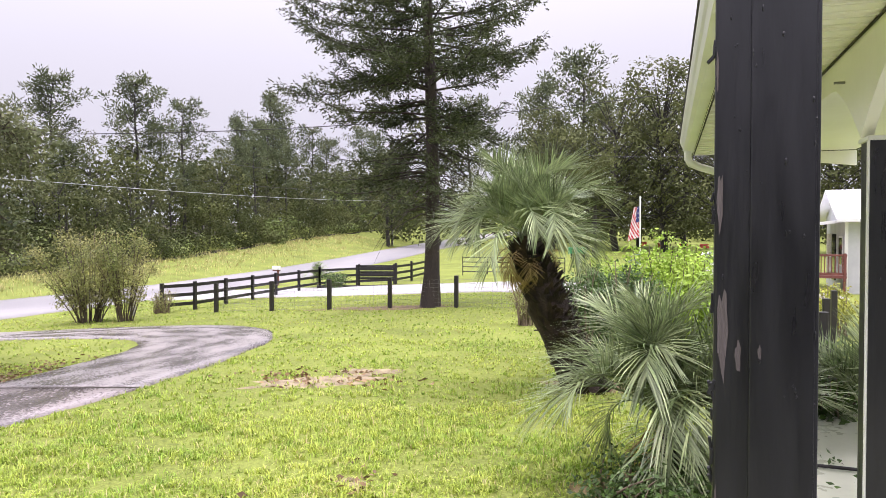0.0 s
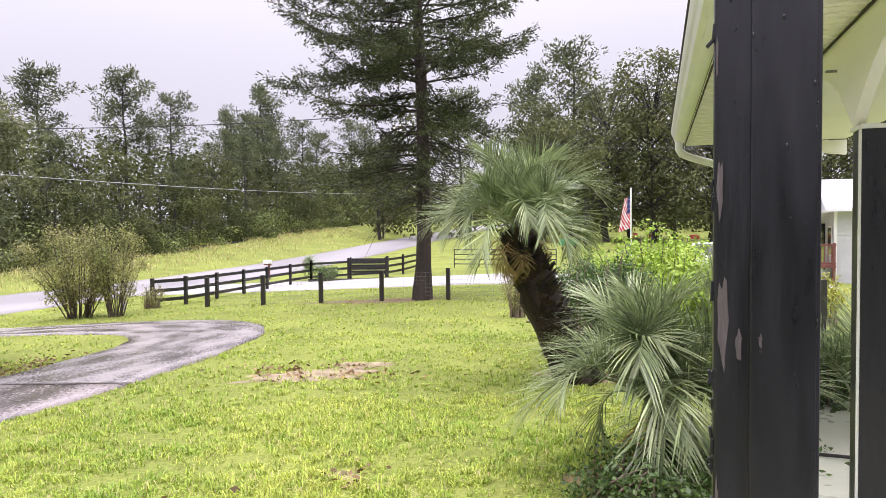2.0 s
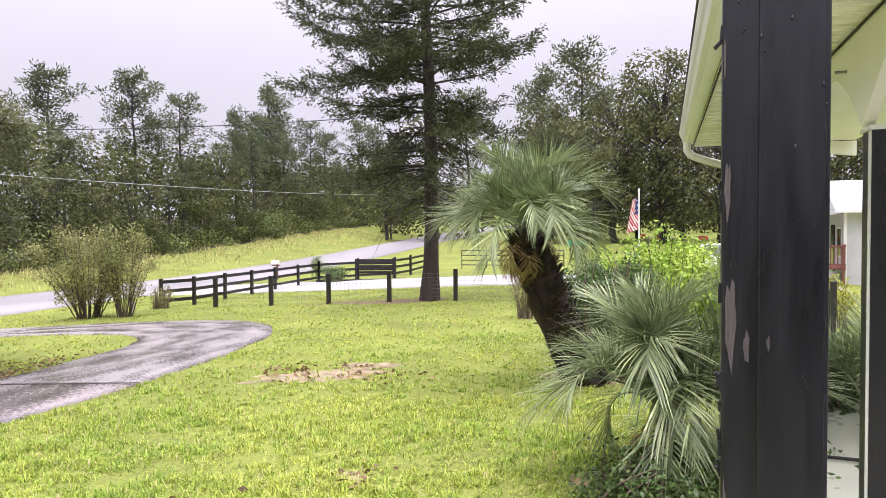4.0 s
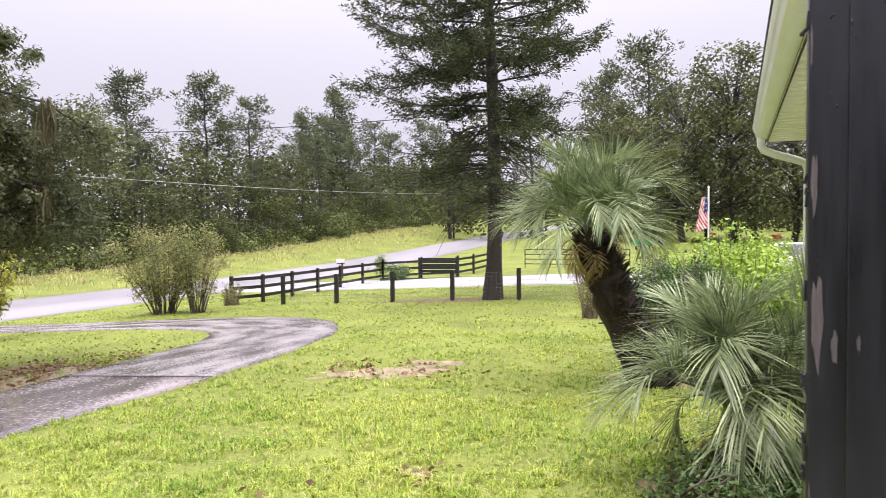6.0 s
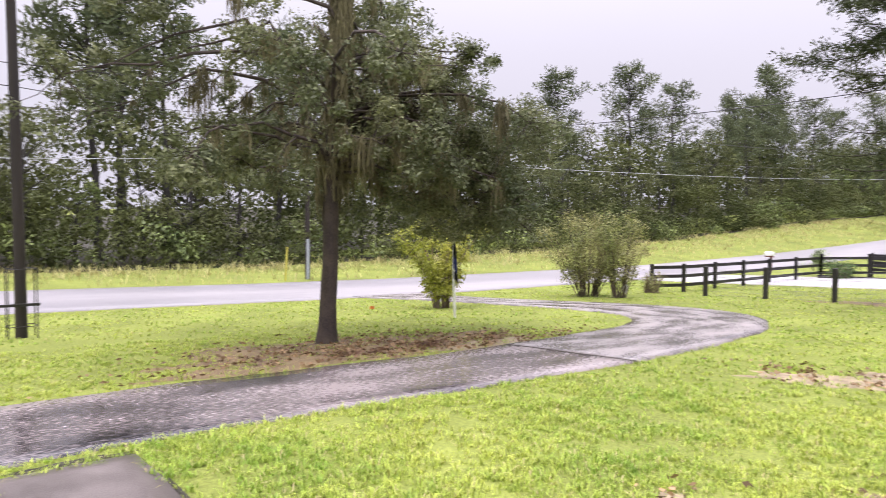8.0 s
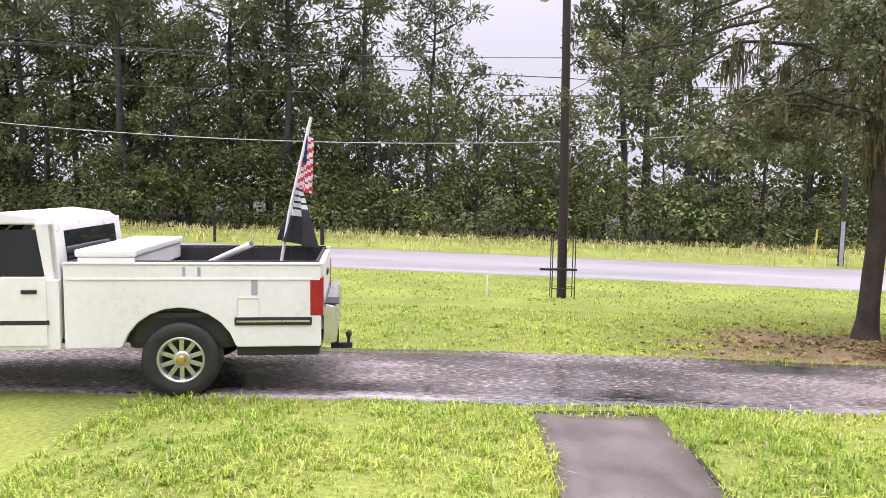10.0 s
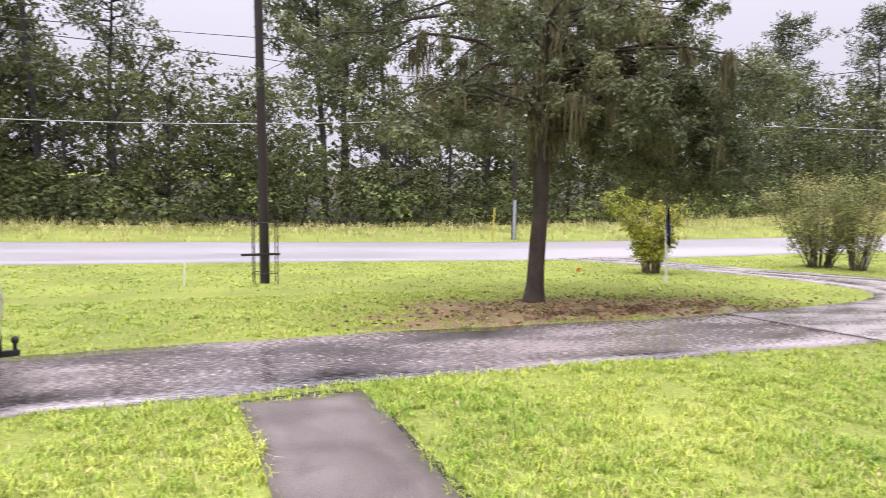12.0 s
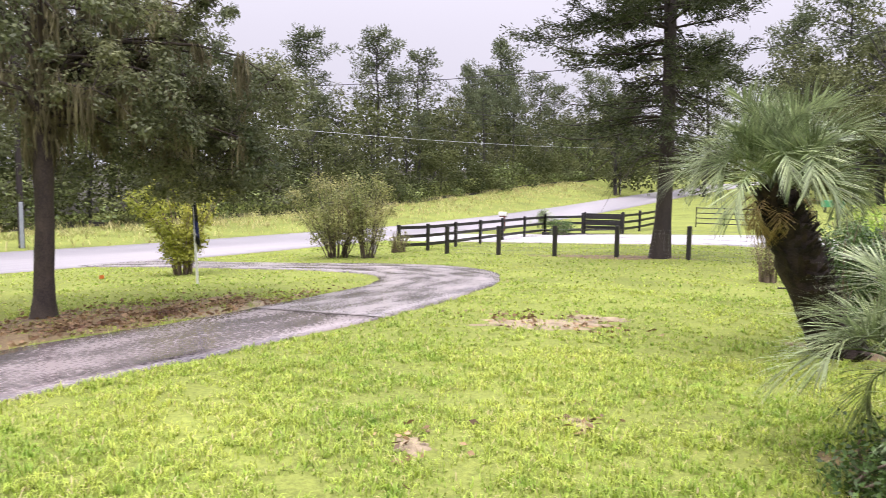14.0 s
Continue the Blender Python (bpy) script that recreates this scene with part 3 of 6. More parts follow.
def conifer(x, y, height=18.5):
    """Large dark conifer in the yard: layered drooping boughs with flat sprays."""
    g = np.random.default_rng(5)
    ob = thing("conifer", (x, y, h(x, y) - 0.05), "tall dark green conifer with layered boughs and a bare lower trunk", "tree")
    zz = np.linspace(0, height, 16)
    r = np.interp(zz, (0, 0.4, 2, 9, height), (0.38, 0.29, 0.25, 0.18, 0.03))
    part("trunk", mesh_np("trunk", *tube_np(np.column_stack([0.10 * np.sin(zz * 0.4), 0.05 * np.sin(zz), zz]), r, 16, 1, 0.03), m_bark, True), None, ob)
    tubes, cents, axes, dead = [], [], [], []
    z = 3.4
    while z < height - 0.3:
        for _ in range(3 if z > 4.6 else 2):
            a = g.uniform(0, 2 * np.pi)
            side = np.cos(a - 0.26)
            reach = np.interp(z, (3.4, 5, 7, 8.6, 10, 13, height), (3.4, 3.8, 3.7, 4.6, 4.2, 2.9, 0.4))
            ln = reach * g.choice([0.55, 0.8, 0.95, 1.0]) * g.uniform(0.85, 1.12) * (1 + (0.22 if side < 0 else -0.04) * abs(side) * (1.0 if z < 8 else 0.3))
            d = np.array([np.cos(a), np.sin(a)])
            s = np.linspace(0, 1, 9)
            sag = np.interp(z, (3, 6, 10, height), (0.42, 0.22, -0.10, -0.55)) + g.normal(0, 0.17)
            pts = np.column_stack([d[0] * ln * s, d[1] * ln * s, z + ln * (0.18 * s - (sag + 0.18) * s ** 1.6 + 0.26 * s ** 4)])
            pts[1:, :2] += np.cumsum(g.normal(0, 0.03, (8, 2)), axis=0)
            tubes.append(tube_np(pts, np.linspace(0.045, 0.010, 9), 5, 1))
            sparse = (0.4 if side > -0.5 else 0.75) if z < 5.2 else 1.0
            n = int(ln * 14 * sparse)
            for _ in range(n):
                t = g.uniform(0.15, 1.0) ** 0.85
                p = np.array([np.interp(t, s, pts[:, c]) for c in range(3)])
                ang = a + g.choice([-1, 1]) * g.uniform(0.35, 1.15)
                tl = ln * 0.26 * (1.12 - t * 0.75) * g.uniform(0.5, 1.2)
                q = np.array([np.cos(ang), np.sin(ang), g.normal(-0.02, 0.34)])
                k = max(6, int(tl * 32))
                u = g.uniform(0.05, 1, k)[:, None]
                cents.append(p + q * tl * u + g.normal(0, 0.06, (k, 3)))
                axes.append(np.tile(q + np.array([0, 0, -0.1]), (k, 1)))
        if z < 6.3:
            for _ in range(6):
                a = g.uniform(0, 2 * np.pi)
                ln = g.uniform(1.0, 2.9)
                s = np.linspace(0, 1, 6)
                pts = np.column_stack([np.cos(a) * ln * s, np.sin(a) * ln * s, z - 0.2 + ln * (0.15 * s - 0.75 * s ** 2)])
                pts[1:] += np.cumsum(g.normal(0, 0.05, (5, 3)), axis=0)
                dead.append(tube_np(pts, np.linspace(0.02, 0.005, 6), 4, 1))
        z += np.interp(z, (3, 8, height), (0.21, 0.22, 0.27)) * g.uniform(0.3, 1.7)
    tagged(part("branching", mesh_np("branching", *join_np(tubes + dead), m_bark, True), None, ob, "dark bare limbs"), kind="stuff")
    c = np.concatenate(cents)
    part("crown", mesh_np("crown", *leaves_np(c, 0.15, 0.044, g, axis=np.concatenate(axes)), m_pine), None, ob)
    return ob


conifer(-6.7, 23.5)


def oak(x, y):
    """Yard oak: trunk running up into the crown, wandering limbs, drooping masses of small leaves with gaps, hanging moss."""
    g = np.random.default_rng(17)
    ob = thing("oak_tree", (x, y, h(x, y) - 0.05), "spreading oak with dark wet trunk and hanging grey moss", "tree")
    zz = np.linspace(0, 8.4, 22)
    r = np.interp(zz, (0, 0.25, 0.8, 3.6, 5.2, 8.4), (0.24, 0.18, 0.158, 0.14, 0.12, 0.05))
    trunk = np.column_stack([0.05 * np.sin(zz) + 0.1 * np.sin(0.7 * np.maximum(0, zz - 4)), 0.03 * zz + 0.10 * np.sin(0.9 * np.maximum(0, zz - 3.6)), zz])
    part("trunk", mesh_np("trunk", *tube_np(trunk, r, 16, 3, 0.05), m_oakbark, True), None, ob)
    tubes, allpts, cents = [], [], []

    def bottom(v):
        return np.interp(v, (-4.8, -3.0, -0.7, -0.4, 0.5, 0.9, 2.4, 4.4), (3.9, 3.1, 2.9, 3.4, 3.3, 2.7, 2.35, 2.6))

    def top(v):
        return np.interp(v, (-5.0, -3.4, -1.0, 1.0, 2.4, 3.4, 4.6), (5.6, 8.0, 9.0, 8.6, 6.6, 5.2, 4.0))

    # masses of leaves, each at the end of a limb
    n = 0
    while n < 84:
        d = unit(g.standard_normal(3) * np.array([0.8, 1.0, 0.2]))
        v = d[1] * 4.5 * g.uniform(0.1, 1.0) ** 0.6
        u = d[0] * 3.9 * g.uniform(0.1, 1.0) ** 0.6
        c = np.array([u, v + 0.1, g.uniform(bottom(v), top(v))])
        if n >= 62:
            v = g.uniform(0.9, 4.2)
            c = np.array([g.uniform(-1.6, 2.0), v, bottom(v) + g.uniform(0.1, 2.0)])
        if math.hypot(u, v) < 0.9 and c[2] < 4.6:
            continue
        if n < 62 and c[2] > 4.6 and g.uniform() < 0.25:
            continue
        n += 1
        start = max(3.3, min(7.8, c[2] - 0.1 * math.hypot(u, v) + g.uniform(-0.2, 0.9)))
        p0 = np.array([np.interp(start, zz, trunk[:, q]) for q in range(3)])
        s = np.linspace(0, 1, 8)
        ln = np.linalg.norm(c - p0)
        pts = p0 + (c - p0) * s[:, None]
        pts[:, 2] += 0.22 * ln * np.sin(np.pi * s ** 0.8)
        pts[1:] += np.cumsum(g.normal(0, 0.085 * ln ** 0.5, (7, 3)), axis=0) * (1 - 0.3 * s[1:, None])
        pts[:, 2] = np.maximum(pts[:, 2], 2.2)
        tubes.append(tube_np(pts, np.interp(s, (0, 1), (0.018 + 0.008 * ln, 0.010)), 6, 3, 0.05))
        allpts.append(pts[2:])
        c = pts[-1]
        rad = np.array([0.66, 0.66, 0.58]) * g.uniform(0.65, 1.2)
        for _ in range(g.integers(8, 14)):
            w = g.standard_normal(3) * 0.55
            e = c + w * rad - np.array([0, 0, 0.25 * (w[0] ** 2 + w[1] ** 2)])
            tubes.append(tube_np(np.array([c, (c + e) / 2 + g.normal(0, 0.06, 3), e]), [0.011, 0.008, 0.004], 3, 3))
            cents.append(clump(e, np.array([0.27, 0.27, 0.19]) * g.uniform(0.6, 1.4), int(g.integers(62, 108)), g, 0.1))
        for _ in range(5):
            e = pts[g.integers(2, 8)] + g.normal(0, 0.22, 3)
            cents.append(clump(e, (0.27, 0.27, 0.19), 62, g, 0.1))
    tagged(part("branching", mesh_np("branching", *join_np(tubes), m_oakbark, True), None, ob, "dark twisting limbs"), kind="stuff")
    c = np.concatenate(cents)
    c = c[(c[:, 2] > 1.95) & ((np.hypot(c[:, 0], c[:, 1]) > 0.5) | (c[:, 2] > 4.0))]
    part("crown", mesh_np("crown", *leaves_np(c[:, :3], 0.085, 0.046, g, droop=0.15, face=c[:, 3:]), m_oakleaf), None, ob)
    # moss: bundles of fine hanging strands, thickest round the upper trunk
    V = []
    ap = np.concatenate(allpts)
    ap = ap[(ap[:, 2] > 3.0) & (ap[:, 2] < 7.8)]
    spots = [(p, g.uniform(0.35, 1.25) * g.uniform(0.5, 1.0), 0.05, g.integers(14, 34)) for p in ap[g.choice(len(ap), 300)]]
    for a in g.uniform(0, 2 * np.pi, 130):
        z = g.uniform(3.0, 6.8)
        rr = np.interp(z, zz, r) + 0.03
        spots.append((np.array([rr * math.cos(a), rr * math.sin(a), z]) + [np.interp(z, zz, trunk[:, 0]), np.interp(z, zz, trunk[:, 1]), 0], g.uniform(0.4, 1.1), 0.06, 22))
    for p, ln, wide, count in spots:
        for _ in range(count):
            a = p + g.normal(0, wide, 3)
            b = a + np.array([*g.normal(0, 0.035, 2), -ln * g.uniform(0.25, 1)])
            w = unit(np.array([*g.normal(0, 1, 2), 0])) * g.uniform(0.007, 0.019)
            mid = (a + b) / 2 + np.array([*g.normal(0, 0.03, 2), 0])
            V += [a - w * 0.5, a + w * 0.5, mid + w, mid - w, mid - w, mid + w, b + w * 0.2, b - w * 0.2]
    V = np.array(V)
    part("moss", mesh_np("moss", V, np.arange(len(V)).reshape(-1, 4), m_moss), None, ob, "grey-brown hanging moss")
    return ob


oak(-12.06, 6.29)


def bush(name, x, y, height, spread, mat, label, stems=14, leaves=3500, leaf=0.09, base=0.25, low=0.25, seed=1, group="", stem_mat=None, fan=1.0, bow=0.35, airy=1.0):
    """A shrub: stems fanning from the ground, leaves in clumps along them."""
    g = np.random.default_rng(seed)
    ob = thing(name, (x, y, h(x, y) - 0.03), label, "shrub", group)
    tubes, cents = [], []
    per = max(8, leaves // (stems * 5))
    for i in range(stems):
        a = g.uniform(0, 2 * np.pi)
        b = base * math.sqrt(g.uniform(0, 1))
        p0 = np.array([math.cos(a) * b, math.sin(a) * b, 0])
        rr = spread * math.sqrt(g.uniform(0.03, 1)) * fan
        hh = height * g.uniform(0.7, 1.0) * (1 - 0.25 * (rr / spread) ** 2)
        p1 = np.array([math.cos(a) * rr, math.sin(a) * rr, hh])
        s = np.linspace(0, 1, 6)
        pts = p0 + (p1 - p0) * s[:, None]
        pts[:, :2] -= (p1 - p0)[:2] * (bow * np.sin(np.pi * s))[:, None]
        pts += np.cumsum(g.normal(0, 0.025, (6, 3)), axis=0) * s[:, None]
        tubes.append(tube_np(pts, np.linspace(0.022, 0.006, 6), 5, seed))
        for _ in range(5):
            t = g.uniform(low, 1.0)
            q = np.array([np.interp(t, s, pts[:, c]) for c in range(3)])
            cents.append(clump(q, np.array([1.0, 1.0, 0.8]) * (0.27 + 0.08 * spread) * airy, per, g, 0.15))
    tagged(part("branching", mesh_np("branching", *join_np(tubes), stem_mat or m_twig, True), None, ob), kind="stuff")
    c = np.concatenate(cents)
    c[:, 2] = np.maximum(c[:, 2], 0.05)
    part("foliage", mesh_np("foliage", *leaves_np(c[:, :3], leaf, leaf * 0.5, g, face=c[:, 3:]), mat), None, ob)
    return ob


bush("crape_myrtle", -17.75, 20.2, 3.6, 1.9, m_myrtle, "multi-stemmed shrub with thinning bronze-green autumn leaves", 44, 11500, 0.09, 0.40, 0.26, 3, bow=0.08, airy=1.0, stem_mat=m_darktwig)
bush("crape_myrtle", -16.45, 20.4, 3.4, 1.25, m_myrtle, "smaller multi-stemmed shrub with bronze-green leaves", 24, 5200, 0.09, 0.22, 0.26, 4, bow=0.08, airy=0.95, stem_mat=m_darktwig)
bush("yellow_green_bush", -17.4, 13.1, 3.3, 1.5, m_yellowbush, "yellow-green leafy bush behind the lawn flag", 26, 6000, 0.12, 0.25, 0.22, 5, bow=0.2, airy=0.8)
bush("dark_shrub", -0.36, 12.9, 1.95, 1.05, m_holly, "rounded dark green glossy shrub", 70, 17000, 0.075, 0.5, 0.1, 6, bow=0.2, airy=0.85)
bush("lime_shrub", 0.55, 15.0, 2.35, 1.6, m_lime, "bright lime-green shrub by the porch", 80, 21000, 0.10, 0.9, 0.12, 7, bow=0.15, airy=0.8, stem_mat=m_darktwig)
bush("lime_shrub", 1.45, 13.8, 2.05, 1.25, m_lime, "bright lime-green shrub by the porch", 52, 12000, 0.10, 0.7, 0.12, 8, bow=0.15, airy=0.8, stem_mat=m_darktwig)
bush("bare_shrub", -2.7, 18.5, 1.3, 0.35, m_myrtle, "thin twiggy brown shrub on the lawn", 26, 500, 0.06, 0.2, 0.3, 9)


# ---------------------------------------------------------------- palms
def frond_mesh(seed, length=1.5, leaflets=56, leaf=0.62, arch=1.0, dry=False, limp=0.14):
    """Recurving feather frond along +x: rachis and two rows of narrow leaflets raised in a V, their tips bending down."""
    g = np.random.default_rng(seed)
    s = np.linspace(0, 1, 14)
    ang = 1.15 - arch * 2.25 * s ** 1.35
    step = length / 13
    px = np.concatenate([[0], np.cumsum(np.cos(ang[:-1]) * step)])
    pz = np.concatenate([[0], np.cumsum(np.sin(ang[:-1]) * step)])
    rach = np.column_stack([px, 0.04 * np.sin(3 * s + seed), pz])
    tubes = [tube_np(rach, np.linspace(0.017, 0.004, 14), 4, seed)]
    V, F = [], []
    for side in (-1, 1):
        for t in np.linspace(0.24, 0.995, leaflets):
            t = min(0.998, t + g.normal(0, 0.004))
            p = np.array([np.interp(t, s, rach[:, c]) for c in range(3)])
            an = np.interp(t, s, ang)
            fw = np.array([math.cos(an), 0, math.sin(an)])
            up = np.array([-math.sin(an), 0, math.cos(an)])
            sweep = np.interp(t, (0.24, 0.6, 1), (0.55, 0.95, 2.2)) + g.normal(0, 0.10)
            d = unit(fw * sweep + np.array([0, side, 0]) * 0.85 + up * (0.75 + g.normal(0, 0.22)))
            ln = leaf * np.interp(t, (0.24, 0.4, 0.75, 1), (0.55, 1.0, 0.95, 0.55)) * g.uniform(0.8, 1.12)
            w = unit(np.cross(d, up)) * 0.0066
            bendy = limp * g.uniform(0.4, 1.6)
            k = len(V)
            for q, wide in ((0, 0.6), (0.33, 1.0), (0.68, 0.8), (1.0, 0.10)):
                c = p + d * ln * q + np.array([0, 0, -1.0]) * ln * bendy * q * q
                V += [c - w * wide, c + w * wide]
            F += [(k + 2 * i, k + 2 * i + 1, k + 2 * i + 3, k + 2 * i + 2) for i in range(3)]
    v, f = join_np(tubes + [(np.array(V), np.array(F))])
    return mesh_np("frond", v, f, m_palmdry if dry else m_palm)


FRONDS = [frond_mesh(31, arch=0.95), frond_mesh(32, arch=1.2), frond_mesh(33, arch=0.75), frond_mesh(34, length=1.4, arch=1.35)]
LIMP = [frond_mesh(35, arch=0.9, limp=0.28, leaf=0.64), frond_mesh(36, arch=1.2, limp=0.36, leaf=0.64), frond_mesh(37, arch=0.65, limp=0.2), frond_mesh(38, length=1.4, arch=1.4, limp=0.4)]
DRY = [frond_mesh(41, length=1.1, leaflets=30, leaf=0.42, arch=1.6, dry=True, limp=0.7)]


def fronds(ob, count, centre, g, size, low_tilt, high_tilt, dry=0, kinds=FRONDS):
    for i in range(count):
        k = (i + 0.5) / count
        tilt = low_tilt + (high_tilt - low_tilt) * k + g.normal(0, 7)
        s = size * g.uniform(0.85, 1.12)
        f = part("frond", kinds[g.integers(4)], None, ob, loc=centre + g.normal(0, 0.04, 3))
        f.rotation_euler = (radians(g.normal(0, 12)), radians(-tilt), radians(i * 137.5 + g.normal(0, 9)))
        f.scale = (s, s, s)
    for i in range(dry):
        f = part("dry_frond", DRY[0], None, ob, "brown dried frond", loc=centre + np.array([0, 0, -0.08]))
        f.rotation_euler = (radians(g.normal(0, 15)), radians(55 + g.normal(0, 10)), radians(i * 360 / dry + g.normal(0, 15)))
        f.scale = (size * 0.7,) * 3


def leaning_palm(x, y, tip):
    g = np.random.default_rng(61)
    ob = thing("leaning_palm", (x, y, h(x, y) - 0.05), "leaning feather palm with rough dark trunk and arching grey-green fronds", "palm")
    tip = np.array(tip) - np.array([x, y, h(x, y) - 0.05])
    s = np.linspace(0, 1, 14)
    pts = np.column_stack([tip[0] * s ** 0.9, tip[1] * s, tip[2] * s])
    r = np.interp(s, (0, 0.3, 0.75, 1), (0.33, 0.27, 0.29, 0.22))
    part("trunk", mesh_np("trunk", *tube_np(pts, r, 14, 4, 0.06), m_palmtrunk, False), None, ob)
    V, F = [], []
    for i in range(560):
        t = g.uniform(0.02, 1.0)
        a = i * 2.39996
        c = np.array([np.interp(t, s, pts[:, k]) for k in range(3)])
        rr = np.interp(t, s, r)
        o = np.array([math.cos(a), math.sin(a), 0])
        tang = np.array([-math.sin(a), math.cos(a), 0])
        b = c + o * rr * 0.98
        w, ln = 0.05, g.uniform(0.07, 0.16)
        tipv = b + o * g.uniform(0.07, 0.13) + np.array([0, 0, ln])
        k = len(V)
        V += [b - tang * w, b + tang * w, tipv + tang * w * 0.35, tipv - tang * w * 0.35, b + np.array([0, 0, ln * 0.7]) - o * 0.02]
        F += [(k, k + 1, k + 2, k + 3)]
    tagged(part("leaf_stubble", mesh_np("leaf_stubble", np.array(V), np.array(F), m_palmtrunk), None, ob, "ragged cut leaf bases"), kind="stuff")
    fronds(ob, 34, pts[-1], g, 1.0, -22, 44, 12)
    return ob


leaning_palm(-0.60, 10.35, (-1.46, 10.1, 1.92))


def bushy_palm(x, y):
    g = np.random.default_rng(71)
    ob = thing("bushy_palm", (x, y, h(x, y) - 0.03), "low feather palm with glossy arching grey-green fronds", "palm")
    part("trunk", mesh_np("trunk", *tube_np([(0, 0, 0), (0, 0, 0.3), (0.02, 0, 0.6)], [0.2, 0.17, 0.1], 10, 2, 0.08), m_palmtrunk), None, ob)
    fronds(ob, 34, np.array([0, 0, 0.52]), g, 0.93, -20, 52, 6, LIMP)
    return ob


bushy_palm(0.30, 6.3)


# ---------------------------------------------------------------- fences
def fence_post(parent, p, height, size=0.12, name="post"):
    bm = boxed((0, 0, height / 2 - 0.1), (size, size, height + 0.2), 0.008)
    return part(name, bm, m_black, parent, loc=p)


def rail(parent, a, b, z, hgt=0.13, thick=0.04, name="rail"):
    a, b = Vector(a), Vector(b)
    d = b - a
    bm = boxed((0, 0, 0), (d.length, thick, hgt), 0.005)
    ob = part(name, bm, m_black, parent)
    ob.matrix_basis = Matrix.Translation((a + b) / 2 + Vector((0, 0, z))) @ d.to_track_quat("X", "Z").to_matrix().to_4x4()
    return ob


def board_fence(points, height, label, rails=(0.98, 0.62, 0.26)):
    ob = thing("board_fence", (0, 0, 0), label, "fence")
    ps = [(x, y, h(x, y)) for x, y in points]
    for p in ps:
        fence_post(ob, p, height)
    for a, b in zip(ps, ps[1:]):
        for z in rails:
            rail(ob, (a[0] - 0.07, a[1], a[2]), (b[0] - 0.07, b[1], b[2]), z)
    return ob


board_fence([(-17.4, 23.6), (-16.7, 24.7), (-16.75, 27.0), (-16.8, 29.3), (-16.9, 31.7), (-17.0, 34.4), (-17.0, 37.0)], 1.12,
            "black-painted three-rail board fence along the road")
board_fence([(-17.0, 37.0), (-15.0, 37.6), (-12.9, 38.2), (-12.7, 40.5), (-12.7, 45.0)], 1.2, "black-painted three-rail board fence beside the gateway")


def wire_fence():
    ob = thing("wire_fence", (0, 0, 0), "wire mesh fence on short square black posts", "fence")
    xs = [-14.81, -12.55, -10.31, -8.06, -5.71, -3.4, -1.1]
    ps = [(x, 23.22, h(x, 23.22)) for x in xs]
    for p in ps:
        fence_post(ob, p, 1.08, 0.13)
    V, F = [], []

    def wire(a, b, r=0.0035):
        a, b = np.array(a), np.array(b)
        d = unit(b - a)
        u = unit(np.cross(d, [0.3, 1, 0.2])) * r
        w = np.cross(d, u)
        k = len(V)
        for q in (a, b):
            V.extend([q + u, q - u * 0.5 + w * 0.87, q - u * 0.5 - w * 0.87])
        F.extend([(k, k + 1, k + 4, k + 3), (k + 1, k + 2, k + 5, k + 4), (k + 2, k, k + 3, k + 5)])
    for a, b in zip(ps, ps[1:]):
        for z in np.linspace(0.05, 0.95, 8):
            wire((a[0], a[1], a[2] + z), (b[0], b[1], b[2] + z))
        for t in np.linspace(0, 1, 16)[1:-1]:
            q = np.array(a) * (1 - t) + np.array(b) * t
            wire(q + (0, 0, 0.03), q + (0, 0, 0.95), 0.0025)
    part("mesh", mesh_np("mesh", np.array(V), np.array(F), m_wire), None, ob, "thin galvanised wire mesh")


wire_fence()

# neighbour's concrete drive
nx = np.linspace(-23.0, 8.0, 60)
strip("neighbour_drive", np.stack([nx, np.full_like(nx, 30.2)], 1), np.stack([nx, np.full_like(nx, 37.0)], 1), 0.03, m_concrete,
      "pale wet concrete drive of the next property", "driveway")


# gate of close boards at the neighbour's entrance
gate = thing("board_gate", (-15.0, 37.75, h(-15.0, 37.75)), "black close-boarded gate beside the fence", "gate", rz=14)
for i in range(5):
    part("board", boxed((1.05, 0.1, 0.42 + i * 0.17), (2.1, 0.035, 0.135), 0.004), m_black, gate)
for x_ in (0.06, 2.04):
    part("stile", boxed((x_, 0.06, 0.62), (0.1, 0.05, 1.24), 0.004), m_black, gate)
sill = thing("timber_sill", (-16.9, 36.4, h(-16.9, 36.4)), "long black timber laid along the fence foot", "timber", rz=16)
part("beam", boxed((2.2, 0, 0.1), (4.4, 0.14, 0.16), 0.01), m_black, sill)


def tube_part(name, pts, rad, mat, parent, sides=8, label=""):
    rad = rad if hasattr(rad, "__len__") else [rad] * len(pts)
    return part(name, mesh_np(name, *tube_np(pts, rad, sides), mat, True), None, parent, label)


tg = thing("tube_gate", (-10.4, 44.0, h(-10.4, 44.0)), "long dark metal tube gate across a field entrance", "gate")
for z in (0.25, 0.55, 0.85, 1.15):
    tube_part("rail", [(0, 0, z), (3, 0, z), (6.4, 0, z)], 0.03, m_black, tg)
for x_ in (0, 1.6, 3.2, 4.8, 6.4):
    tube_part("upright", [(x_, 0, 0.0), (x_, 0, 1.2)], 0.03, m_black, tg)

